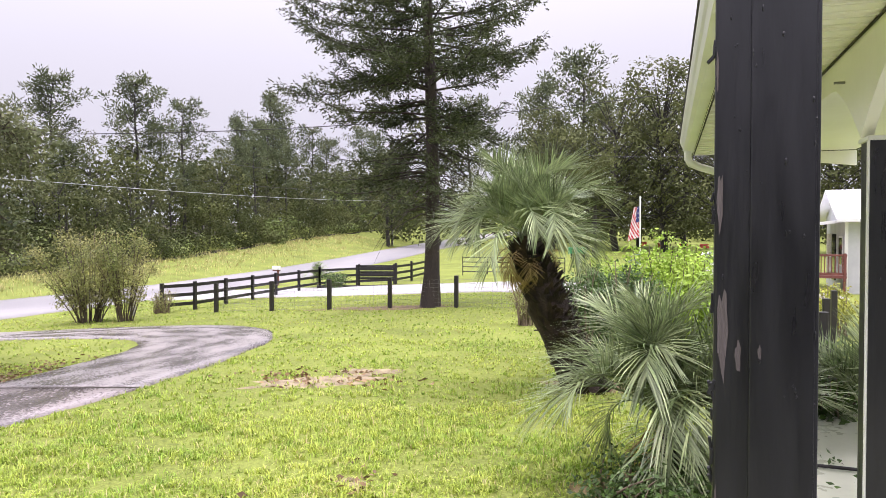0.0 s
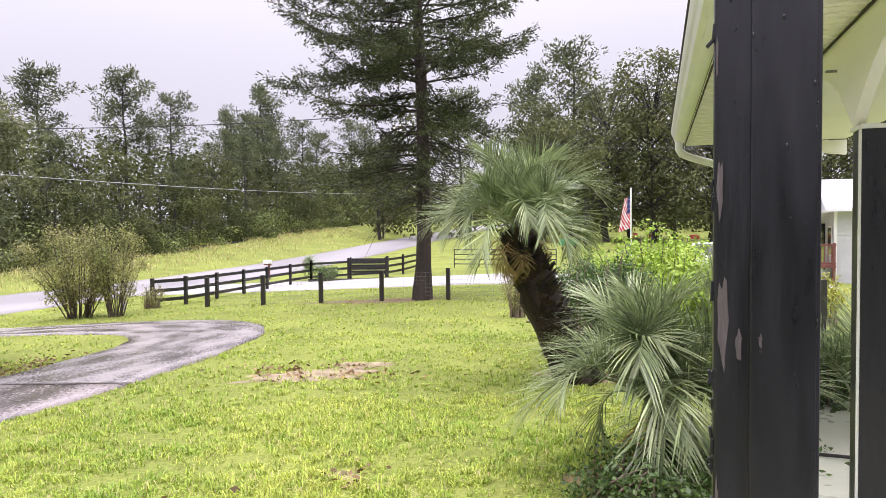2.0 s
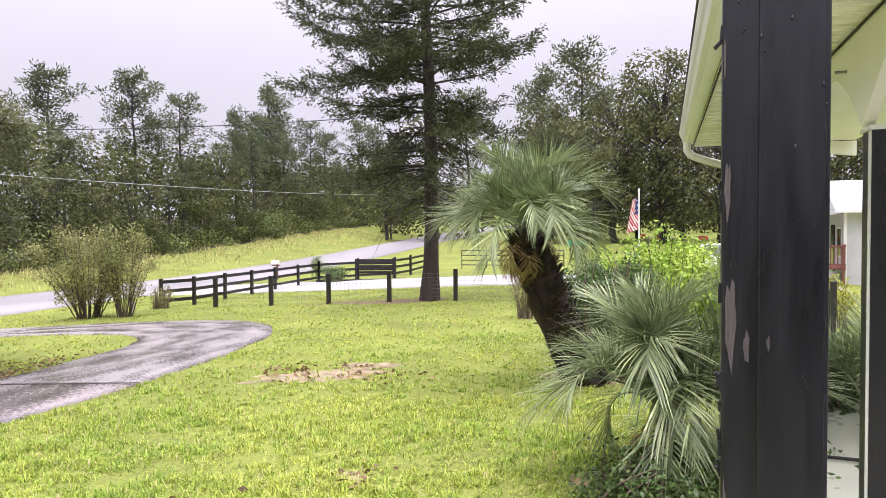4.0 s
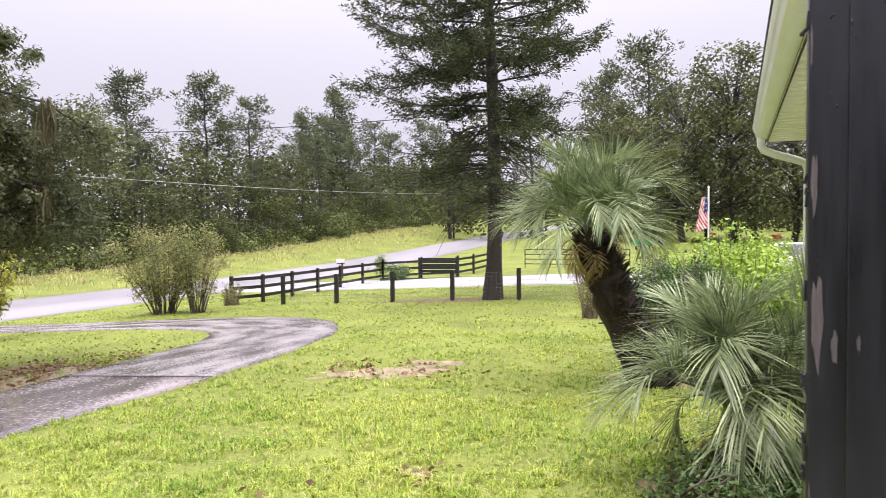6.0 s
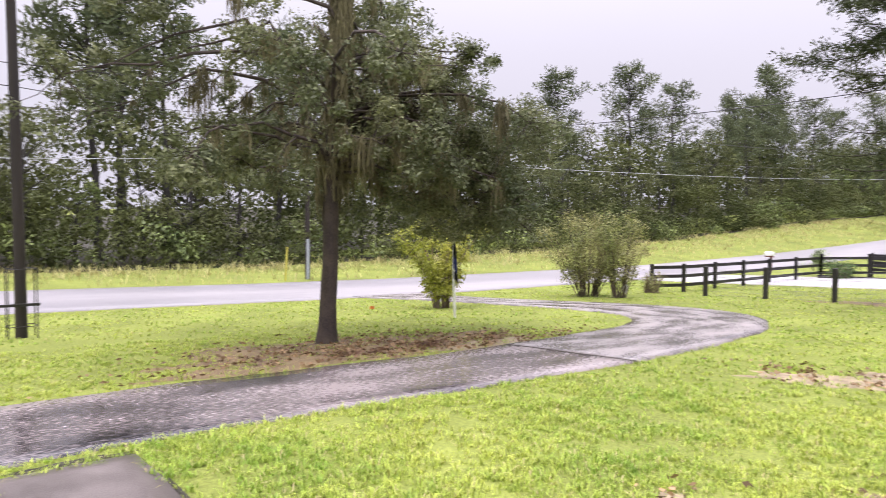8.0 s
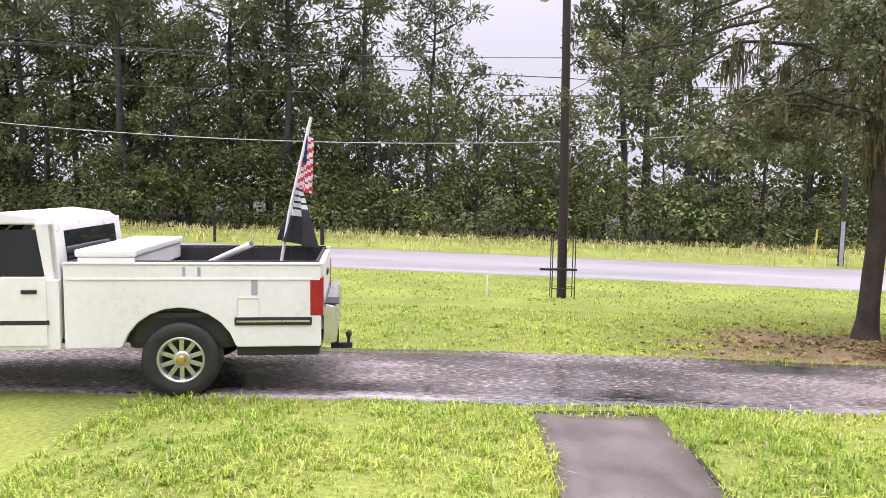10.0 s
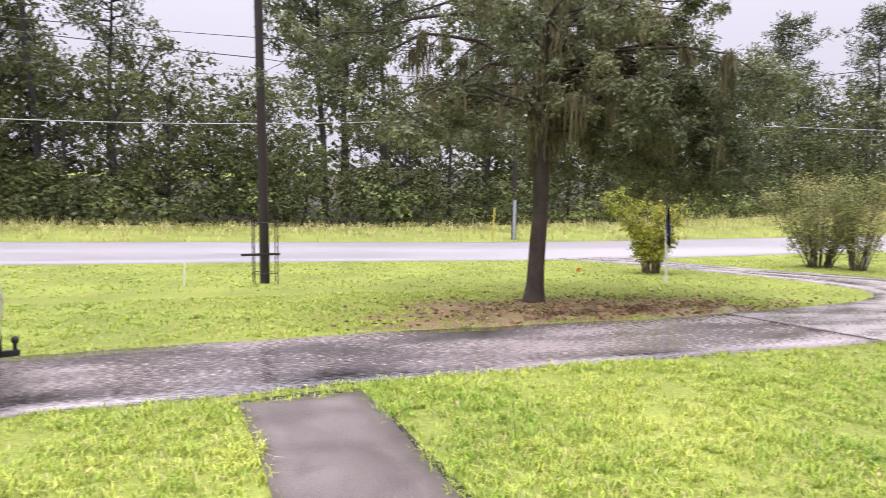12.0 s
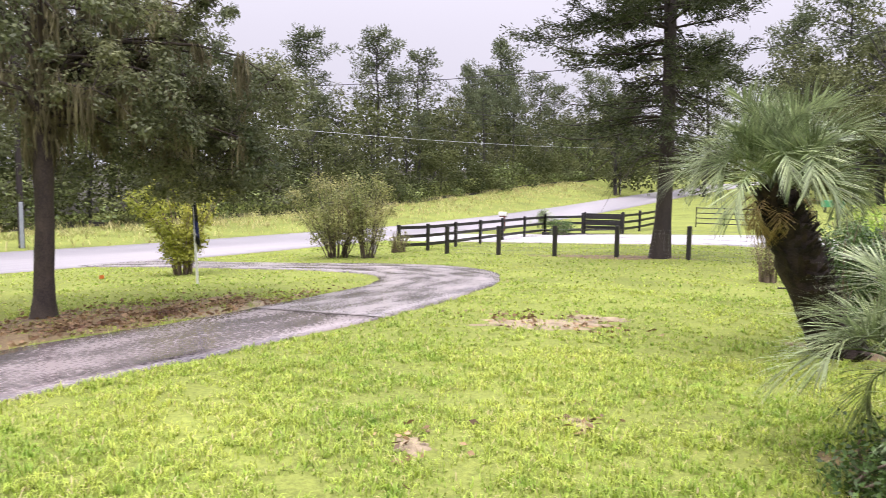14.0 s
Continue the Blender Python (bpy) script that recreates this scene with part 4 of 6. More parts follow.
# ---------------------------------------------------------------- porch (u along the eave, v into the house)
m_post = material("peeling_black_paint", (0.006, 0.0065, 0.008), (0.015, 0.0155, 0.019), scale=5, rough=0.26, rough2=0.44, bump=0.07, bump_scale=150, stretch=(1, 1, 0.14), fine=0.5, spec=0.5)
m_bare = material("weathered_bare_wood", (0.055, 0.047, 0.045), (0.12, 0.10, 0.095), scale=14, rough=0.8, bump=0.5, bump_scale=90, stretch=(1, 1, 0.12))
m_rib = material("vented_cream_soffit", (0.80, 0.79, 0.69), (0.86, 0.85, 0.77), scale=1.0, rough=0.45)
m_dark = material("shadow_gap_strip", (0.02, 0.018, 0.012), (0.05, 0.045, 0.03), scale=6, rough=0.8)
# dark surface of an added wall, there for the post to mirror
m_mirrored = material("dark_mirrored_wall", (0.045, 0.034, 0.030), (0.095, 0.070, 0.060), scale=3, rough=0.8, bump=0.3, bump_scale=20)
m_floor = material("pale_painted_floor", (0.46, 0.48, 0.36), (0.62, 0.63, 0.50), scale=1.1, rough=0.14, rough2=0.4, bump=0.05, bump_scale=20)
m_grey = material("grey_plastic", (0.28, 0.31, 0.33), (0.38, 0.41, 0.43), scale=6, rough=0.5)

m_siding = material("weathered_white_siding", (0.44, 0.45, 0.46), (0.56, 0.57, 0.58), scale=1.2, rough=0.5)

post = thing("porch_post", (0.160, 0.99, 0.42), "square black-painted porch post with peeling paint and bare wood", "post", rz=-6)
part("shaft", boxed((0, 0, 1.30), (0.118, 0.105, 2.60), 0.004), m_post, post)
part("seam_board", boxed((0.018, -0.0545, 1.30), (0.072, 0.006, 2.60), 0.002), m_post, post)
# bare spots where the paint has come off: x, z, width, height on the front face
for cx, cz, ww, hh_ in ((-0.052, 1.72, 0.010, 0.10), (-0.048, 1.56, 0.018, 0.15), (-0.030, 1.53, 0.010, 0.055), (-0.006, 1.537, 0.006, 0.024), (-0.054, 1.30, 0.007, 0.18),
                        (-0.047, 1.20, 0.020, 0.12), (-0.050, 1.06, 0.016, 0.2), (-0.056, 1.88, 0.004, 0.07)):
    bm = bmesh.new()
    front = -0.0535 if cx < -0.02 else -0.0585
    ring = []
    for k in range(14):
        a = 2 * math.pi * k / 14
        e = 0.70 + 0.08 * math.sin(3 * a + cz * 40) + 0.12 * math.sin(5 * a + cz * 90)
        ring.append(bm.verts.new((cx + 0.5 * ww * math.cos(a) * e, front, cz + 0.5 * hh_ * math.sin(a) * e)))
    top = bm.faces.new(ring)
    bmesh.ops.extrude_face_region(bm, geom=[top])
    bmesh.ops.translate(bm, verts=ring, vec=(0, -0.0012, 0))
    part("bare_spot", bm, m_bare, post, "greyish bare wood where paint peeled")
rp = np.random.default_rng(44)
bm = bmesh.new()
for _ in range(80):
    rx_, rz_ = rp.uniform(-0.05, 0.055), rp.uniform(0.75, 2.4)
    big = rp.uniform(0.5, 1.3)
    bmesh.ops.create_icosphere(bm, subdivisions=2, radius=1.0, matrix=Matrix.Translation((rx_, -0.0525 if rx_ < -0.02 else -0.0575, rz_)) @ Matrix.Diagonal((0.0015 * big, 0.0016, 0.003 * big * rp.uniform(0.6, 2.2), 1)))
tagged(part("blistered_paint", bm, m_post, post, "dried runs and blisters in the paint", smooth=True), kind="stuff")
bm = bmesh.new()
for _ in range(26):
    box(bm, (-0.0592 - rp.uniform(0, 0.0015), rp.uniform(-0.05, -0.042), rp.uniform(0.7, 2.4)), (0.004, 0.008, rp.uniform(0.008, 0.03)), 0.001, Matrix.Rotation(rp.normal(0, 0.25), 4, "Y"))
tagged(part("chipped_corner", bm, m_post, post, "ragged chipped corner"), kind="stuff")
sw = thing("outlet_box", (0.088, 1.0, 1.62), "small grey weatherproof electrical box on the post", "outlet box", rz=-6)
part("case", boxed((-0.012, 0, 0), (0.05, 0.07, 0.115), 0.006), m_grey, sw)
part("cover", boxed((-0.041, 0, 0.005), (0.008, 0.06, 0.09), 0.003), m_grey, sw)
part("conduit", boxed((-0.01, 0, -0.62), (0.022, 0.022, 1.12), 0.006), m_post, sw)

PORCH = Matrix.Translation((0.29, 3.26, 0)) @ Matrix.Rotation(radians(-2.5), 4, "Z")   # local: x into the house, y along the eave


def porch_thing(name, label, category, kind=""):
    ob = new(name)
    ob.matrix_basis = PORCH
    return tagged(ob, label, category, kind=kind)


def prism(profile, axis, lo, hi, bevel=0.0):
    """Extruded polygon: profile in the two axes other than axis."""
    bm = bmesh.new()
    order = {"y": lambda a, b, t: (a, t, b), "x": lambda a, b, t: (t, a, b), "z": lambda a, b, t: (a, b, t)}[axis]
    lows = [bm.verts.new(order(a, b, lo)) for a, b in profile]
    highs = [bm.verts.new(order(a, b, hi)) for a, b in profile]
    n = len(profile)
    bm.faces.new(lows)
    bm.faces.new(highs[::-1])
    for i in range(n):
        j = (i + 1) % n
        bm.faces.new((lows[j], lows[i], highs[i], highs[j]))
    bmesh.ops.recalc_face_normals(bm, faces=bm.faces)
    if bevel:
        bmesh.ops.bevel(bm, geom=list(bm.edges), offset=bevel, segments=2, affect="EDGES", profile=0.6)
    return bm


E0, E1 = -1.75, 5.25
gut = porch_thing("gutter", "cream aluminium eaves gutter with a downspout elbow", "gutter")
gprof = [(0.13, 3.145), (0.13, 3.01), (0.055, 3.01), (0.025, 3.03), (0.012, 3.07), (0.0, 3.09), (-0.012, 3.125), (-0.012, 3.145), (0.004, 3.145), (0.004, 3.12), (0.03, 3.05), (0.06, 3.022), (0.118, 3.022), (0.118, 3.145)]
part("trough", prism(gprof, "y", E0, E1), m_metal, gut)
part("end_cap", prism(gprof[:8], "y", E1, E1 + 0.006), m_metal, gut)
tube_part("elbow", [(0.07, E1 - 0.12, 3.02), (0.07, E1 - 0.11, 2.93), (0.10, E1 - 0.09, 2.88), (0.20, E1 - 0.05, 2.84), (0.40, E1, 2.78), (0.50, E1, 2.74), (0.53, E1, 2.66), (0.53, E1, 0.2)],
          0.042, m_white, gut, 10, "white bent downspout")
rf = porch_thing("porch_roof", "shingled porch roof above the cream eaves", "roof", "structure")
part("deck", prism([(0.0, 3.15), (1.75, 3.5), (1.75, 3.62), (-0.02, 3.17)], "y", E0, E1), m_greybark, rf)
so = porch_thing("soffit", "cream vented vinyl soffit with ribbed panels", "soffit", "structure")
k_ = E0
while k_ < E1 - 0.01:
    part("panel", boxed((0.40, k_ + 0.0975, 2.995), (0.54, 0.187, 0.012), 0.003), m_rib, so)
    part("rib", boxed((0.40, k_ + 0.19, 2.987), (0.54, 0.012, 0.016), 0.002), m_rib, so)
    for q in (0.05, 0.14):
        part("groove", boxed((0.40, k_ + q, 2.9875), (0.54, 0.006, 0.005)), m_rib, so)
    k_ += 0.195
# dark strips along both seams, standing for the shadow in the gaps
part("seal", boxed((0.662, (E0 + E1) / 2, 2.976), (0.010, E1 - E0, 0.008)), m_dark, so, "dark strip drawn as the shadow gap along the beam")
part("frieze_gap", boxed((0.137, (E0 + E1) / 2, 2.984), (0.01, E1 - E0, 0.016)), m_dark, so, "dark strip drawn as the shadow gap along the gutter")

posts_u = (-3.2, 0.32, 3.3)
arch = []
for a, b in zip(posts_u, posts_u[1:]):
    for t in np.linspace(0, 1, 25):
        u_ = a + (b - a) * t
        dd = min(u_ - a, b - u_)
        zz_ = 2.525 + (0 if dd < 0.07 else 0.30 * min(1, (dd - 0.07) / 0.45) ** 0.55) + 0.02 * min(1, dd)
        arch.append((u_, zz_))
arch = [(E0, 2.80)] + [p for p in arch if p[0] > E0] + [(posts_u[2] + 0.07, 2.525), (posts_u[2] + 0.4, 2.70), (E1 - 0.45, 2.72), (E1 - 0.1, 2.5), (E1, 2.5), (E1, 2.975), (E0, 2.975)]
beam = porch_thing("porch_beam", "cream-painted porch beam with arched brackets at the posts", "beam", "structure")
part("fascia", prism(arch, "x", 0.67, 0.72), m_soffit, beam)
ret = [(0.72, 2.90), (0.85, 2.90), (1.1, 2.885), (1.4, 2.86), (1.75, 2.82), (1.75, 2.975), (0.72, 2.975)]
part("end_fascia", prism(ret, "y", E1 - 0.06, E1), m_soffit, beam)
part("hook", boxed((0.645, 0.62, 2.83), (0.05, 0.012, 0.012), 0.003), m_wire, beam, "small metal hook")
ceil = porch_thing("ceiling", "cream painted porch ceiling", "ceiling", "structure")
part("boards", boxed((1.24, (E0 + E1) / 2, 3.0), (1.02, E1 - E0, 0.02)), m_soffit, ceil)
for u_ in posts_u[1:]:
    p2 = new("porch_post")
    p2.matrix_basis = PORCH @ Matrix.Translation((0.765, u_, 0.42))
    tagged(p2, "square glossy black porch post under a cream arched bracket", "post")
    part("shaft", boxed((0, 0, 1.045), (0.15, 0.15, 2.09), 0.005), m_post, p2)
    part("casing", boxed((-0.0765, -0.055, 1.045), (0.006, 0.035, 2.09), 0.002), m_white, p2, "white painted edge strip")
    part("cap", boxed((0, 0, 2.095), (0.17, 0.17, 0.02), 0.004), m_white, p2, "white cap")
fl = porch_thing("porch_floor", "pale green-white painted concrete porch floor, wet", "floor", "structure")
part("slab", boxed((1.9, -0.2, 0.19), (2.85, 11.0, 0.46), 0.012), m_floor, fl)
part("entry_slab", boxed((-0.03, -3.75, 0.19), (1.0, 3.9, 0.46), 0.012), m_floor, fl)
part("entry_step", boxed((-0.74, -2.5, 0.09), (0.40, 1.5, 0.24), 0.012), m_floor, fl)
# unseen beam, added for the near post to carry; narrow to let skylight in
header = porch_thing("entry_header", "unseen plain cream beam added over the entry post", "beam", "structure")
part("beam", boxed((1.05, -2.27, 3.09), (2.4, 0.2, 0.14), 0.01), m_soffit, header)
# unseen walls, added to shade the porch and darken the lower post's reflection
house = porch_thing("wall_house", "unseen added walls behind the porch, pale siding and a dark one for reflections", "wall", "structure")
part("side_wall", boxed((2.25, -4.4, 1.7), (0.16, 14.6, 3.0)), m_siding, house)
part("wing_wall", boxed((0.75, -5.75, 1.475), (2.85, 0.16, 2.55)), m_mirrored, house)
hose = thing("garden_hose", (1.3, 5.55, 0.43), "black hose lying on the porch floor", "hose")
tube_part("hose", [(-0.3, 0, 0.012), (0, 0.04, 0.012), (0.35, 0.0, 0.012), (0.7, 0.1, 0.012), (1.0, 0.05, 0.012)], 0.013, m_black, hose)

# ---------------------------------------------------------------- utility pole, cables, stakes
m_pole = material("creosoted_pole", (0.012, 0.008, 0.007), (0.034, 0.024, 0.019), scale=3, rough=0.7, bump=0.5, bump_scale=30, stretch=(1, 1, 0.1))
m_glass = material("frosted_lamp_glass", (0.62, 0.60, 0.58), (0.72, 0.70, 0.68), scale=3, rough=0.25)
m_cable = material("black_cable", (0.02, 0.02, 0.022), (0.035, 0.035, 0.038), rough=0.5)
m_pale_cable = material("pale_cable", (0.34, 0.36, 0.37), (0.46, 0.48, 0.48), rough=0.5)
PX, PY = -16.94, 1.91
PZ = h(PX, PY)
up = thing("utility_pole", (PX, PY, PZ), "dark wooden utility pole with a yard lamp", "utility pole")
tube_part("pole", [(0, 0, -0.1), (0.0, -0.01, 2), (0.01, -0.06, 6), (0.02, -0.12, 9.2)], [0.115, 0.11, 0.095, 0.085], m_pole, up, 12)
tube_part("lamp_arm", [(0, -0.05, 7.15), (0.15, -0.22, 7.27), (0.2, -0.42, 7.22), (0.2, -0.55, 7.12)], 0.02, m_grey, up)
part("lamp_head", mesh_np("lamp_head", *tube_np([(0.2, -0.6, 7.12), (0.2, -0.6, 7.04), (0.2, -0.6, 6.98)], [0.06, 0.15, 0.17], 14), m_grey, True), None, up, "grey lamp hood")
part("lamp_bowl", mesh_np("lamp_bowl", *tube_np([(0.2, -0.6, 6.985), (0.2, -0.6, 6.86), (0.2, -0.6, 6.78), (0.2, -0.6, 6.75)], [0.155, 0.145, 0.10, 0.02], 14), m_glass, True), None, up, "frosted glass bowl")
cage = thing("plant_cage", (PX, PY, PZ), "dark thin metal trellis frame round the pole", "trellis")
for cx, cy in ((-0.2, -0.25), (-0.2, 0.27), (0.2, -0.25), (0.2, 0.27)):
    tube_part("upright", [(cx, cy, 0), (cx, cy, 1.46)], 0.012, m_black, cage)
for z in (0.25, 1.42):
    for a, b in (((-0.2, -0.25), (-0.2, 0.27)), ((0.2, -0.25), (0.2, 0.27)), ((-0.2, -0.25), (0.2, -0.25)), ((-0.2, 0.27), (0.2, 0.27))):
        tube_part("hoop", [(*a, z), (*b, z)], 0.008, m_black, cage)
part("crossbar", boxed((0.24, -0.12, 0.70), (0.05, 0.86, 0.055), 0.006), m_black, cage)
stake = thing("marker_stake", (-16.84, 0.15, h(-16.84, 0.15)), "short white plastic marker stake in the lawn", "stake")
tube_part("shaft", [(0, 0, 0), (0, 0.01, 0.52)], 0.02, m_white, stake)
fp = thing("roadside_pole", (-31.6, 15.8, h(-31.6, 15.8)), "brown wooden roadside cable pole with grey guard", "utility pole")
tube_part("pole", [(0, 0, 0), (0, 0, 9.4)], [0.13, 0.09], m_pole, fp, 10)
part("guard", boxed((0.14, -0.05, 0.98), (0.05, 0.16, 1.96), 0.02), m_grey, fp, "pale grey cable guard")
part("crossarm", boxed((0, 0, 8.7), (0.12, 2.0, 0.12), 0.01), m_pole, fp)
fp2 = copy_thing(fp, pose(-31.6, 92, h(-31.6, 92)))
fp3 = copy_thing(fp, pose(-31.6, -32, h(-31.6, -32)))
m_yellow = material("yellow_marker", (0.42, 0.38, 0.05), (0.55, 0.5, 0.1), scale=5, rough=0.5)
ym = thing("marker_post", (-31.1, 14.4, h(-31.1, 14.4)), "leaning yellow roadside marker post", "marker post")
tube_part("shaft", [(0, 0, 0), (0, 0.1, 1.6)], 0.045, m_yellow, ym)


def cable(name, a, b, sag, r, mat, label):
    a, b = np.array(a, float), np.array(b, float)
    t = np.linspace(0, 1, 32)
    p = a + (b - a) * t[:, None]
    p[:, 2] -= sag * 4 * t * (1 - t)
    ob = thing(name, tuple(a), label, "cable")
    part("strand", mesh_np("strand", *tube_np(p - a, [r] * 32, 5), mat, True), None, ob)


P1, P2, P3 = np.array([-31.6, 15.8, h(-31.6, 15.8)]), np.array([-31.6, 92, h(-31.6, 92)]), np.array([-31.6, -32, h(-31.6, -32)])
for dy, z, r, m in ((0, 6.05, 0.017, m_pale_cable), (0.9, 9.0, 0.012, m_cable), (-0.9, 9.0, 0.012, m_cable), (0, 7.4, 0.014, m_cable)):
    o = np.array([0, dy, z])
    cable("overhead_cable", P1 + o, P2 + o, 0.9 if z > 7 else 0.45, r, m, "overhead cable along the road")
    cable("overhead_cable", P1 + o, P3 + o, 0.6 if z > 7 else 1.4, r, m, "overhead cable along the road")
cable("overhead_cable", (-31.6, 15.8, 5.94), (16.0, 30.3, 9.80), 1.99, 0.014, m_cable, "dark service cable crossing the yard")
cable("overhead_cable", (PX, PY, PZ + 5.1), (-31.6, -32, 10.0), 0.5, 0.012, m_cable, "dark cable from the yard pole to the road")
cable("overhead_cable", (PX, PY, PZ + 5.1), (-31.6, 15.8, 6.9), 0.3, 0.010, m_cable, "dark cable from the yard pole to the road")
cable("overhead_cable", (-10, 58, 9.0), (16.0, 46, 7.4), 0.8, 0.018, m_cable, "dark cable towards the next house")


# ---------------------------------------------------------------- pickup truck (local: +y to its tail, x across, z up)
m_paint = material("dirty_white_paint", (0.70, 0.69, 0.655), (0.80, 0.79, 0.765), scale=1.6, rough=0.25, rough2=0.42, bump=0.02, bump_scale=15, fine=0.4)
m_rubber = material("wet_tyre_rubber", (0.012, 0.012, 0.012), (0.028, 0.027, 0.026), scale=8, rough=0.55, bump=0.3, bump_scale=60)
m_rim = material("alloy_wheel", (0.52, 0.51, 0.50), (0.66, 0.65, 0.63), scale=6, rough=0.3, metal=0.85)
m_red = material("red_tail_lens", (0.26, 0.008, 0.012), (0.38, 0.014, 0.02), scale=3, rough=0.12)
m_chrome = material("dull_chrome", (0.55, 0.54, 0.52), (0.70, 0.69, 0.67), scale=4, rough=0.22, rough2=0.4, metal=0.9)
m_liner = material("black_bed_liner", (0.012, 0.012, 0.013), (0.03, 0.03, 0.03), scale=5, rough=0.6)
m_tint = material("dark_car_glass", (0.01, 0.012, 0.014), (0.02, 0.022, 0.025), scale=2, rough=0.04)
m_gold = material("gold_hub_cap", (0.55, 0.38, 0.08), (0.65, 0.48, 0.14), scale=4, rough=0.3, metal=0.7)


def wheel(parent, x, y, r, w, side, name="wheel"):
    """Tyre, spoked rim and hub; side +1 faces +x."""
    wob = new(name)
    wob.parent = parent
    wob.location = (x, y, r)

    def ring(profile, seg, mat, nm, par, label="", smooth=True):
        V, F = [], []
        for i in range(seg):
            a = 2 * math.pi * i / seg
            for px_, rr in profile:
                V.append((px_ * side, rr * math.cos(a), rr * math.sin(a)))
        n = len(profile)
        for i in range(seg):
            j = (i + 1) % seg
            for k in range(n - 1):
                F.append((i * n + k, j * n + k, j * n + k + 1, i * n + k + 1))
        return part(nm, mesh_np(nm, V, F, mat, smooth), None, par, label)
    q = r * 0.59
    ring([(-w / 2, q), (-w / 2, r * 0.9), (-w * 0.4, r * 0.98), (-w * 0.3, r), (w * 0.3, r), (w * 0.4, r * 0.98), (w / 2, r * 0.9), (w / 2 - 0.005, r * 0.72), (w / 2 - 0.02, q)], 40, m_rubber, "tyre", wob)
    ring([(-w / 2, q), (w / 2 - 0.015, q + 0.006), (w / 2 - 0.01, q - 0.008), (w / 2 - 0.03, q - 0.02), (w * 0.22, q - 0.03), (w * 0.12, q * 0.85)], 40, m_rim, "rim", wob, "bright spoked rim")
    ring([(w * 0.12, q * 0.86), (0.0, q * 0.8), (0.0, 0.01)], 32, m_liner, "well", wob)
    for i in range(10):
        a = 2 * math.pi * i / 10
        bm = boxed((w * 0.22 * side, 0, q * 0.62), (0.02, 0.045, q * 0.56), 0.006)
        bmesh.ops.rotate(bm, verts=bm.verts, cent=(0, 0, 0), matrix=Matrix.Rotation(a, 3, "X"))
        part("spoke", bm, m_rim, wob)
    ring([(w * 0.10, q * 0.42), (w * 0.24, q * 0.40), (w * 0.30, q * 0.30), (w * 0.31, q * 0.2)], 24, m_rim, "hub", wob)
    ring([(w * 0.30, q * 0.21), (w * 0.48, q * 0.19), (w * 0.50, q * 0.15), (w * 0.50, 0.001)], 20, m_gold, "hub_cap", wob, "gold centre cap")
    return wob


def arch_profile(lo, hi, zlow, ztop, wheels, rad, zc):
    """Side outline in (y, z): straight sill with round wheel openings."""
    pts = [(lo, zlow)]
    for wy in wheels:
        for k in range(13):
            a = math.pi * (1 - k / 12)
            pts.append((wy + rad * math.cos(a), max(zlow, zc + (rad * 0.92) * math.sin(a)) if 0 < k < 12 else zlow))
    return pts + [(hi, zlow), (hi, ztop), (lo, ztop)]


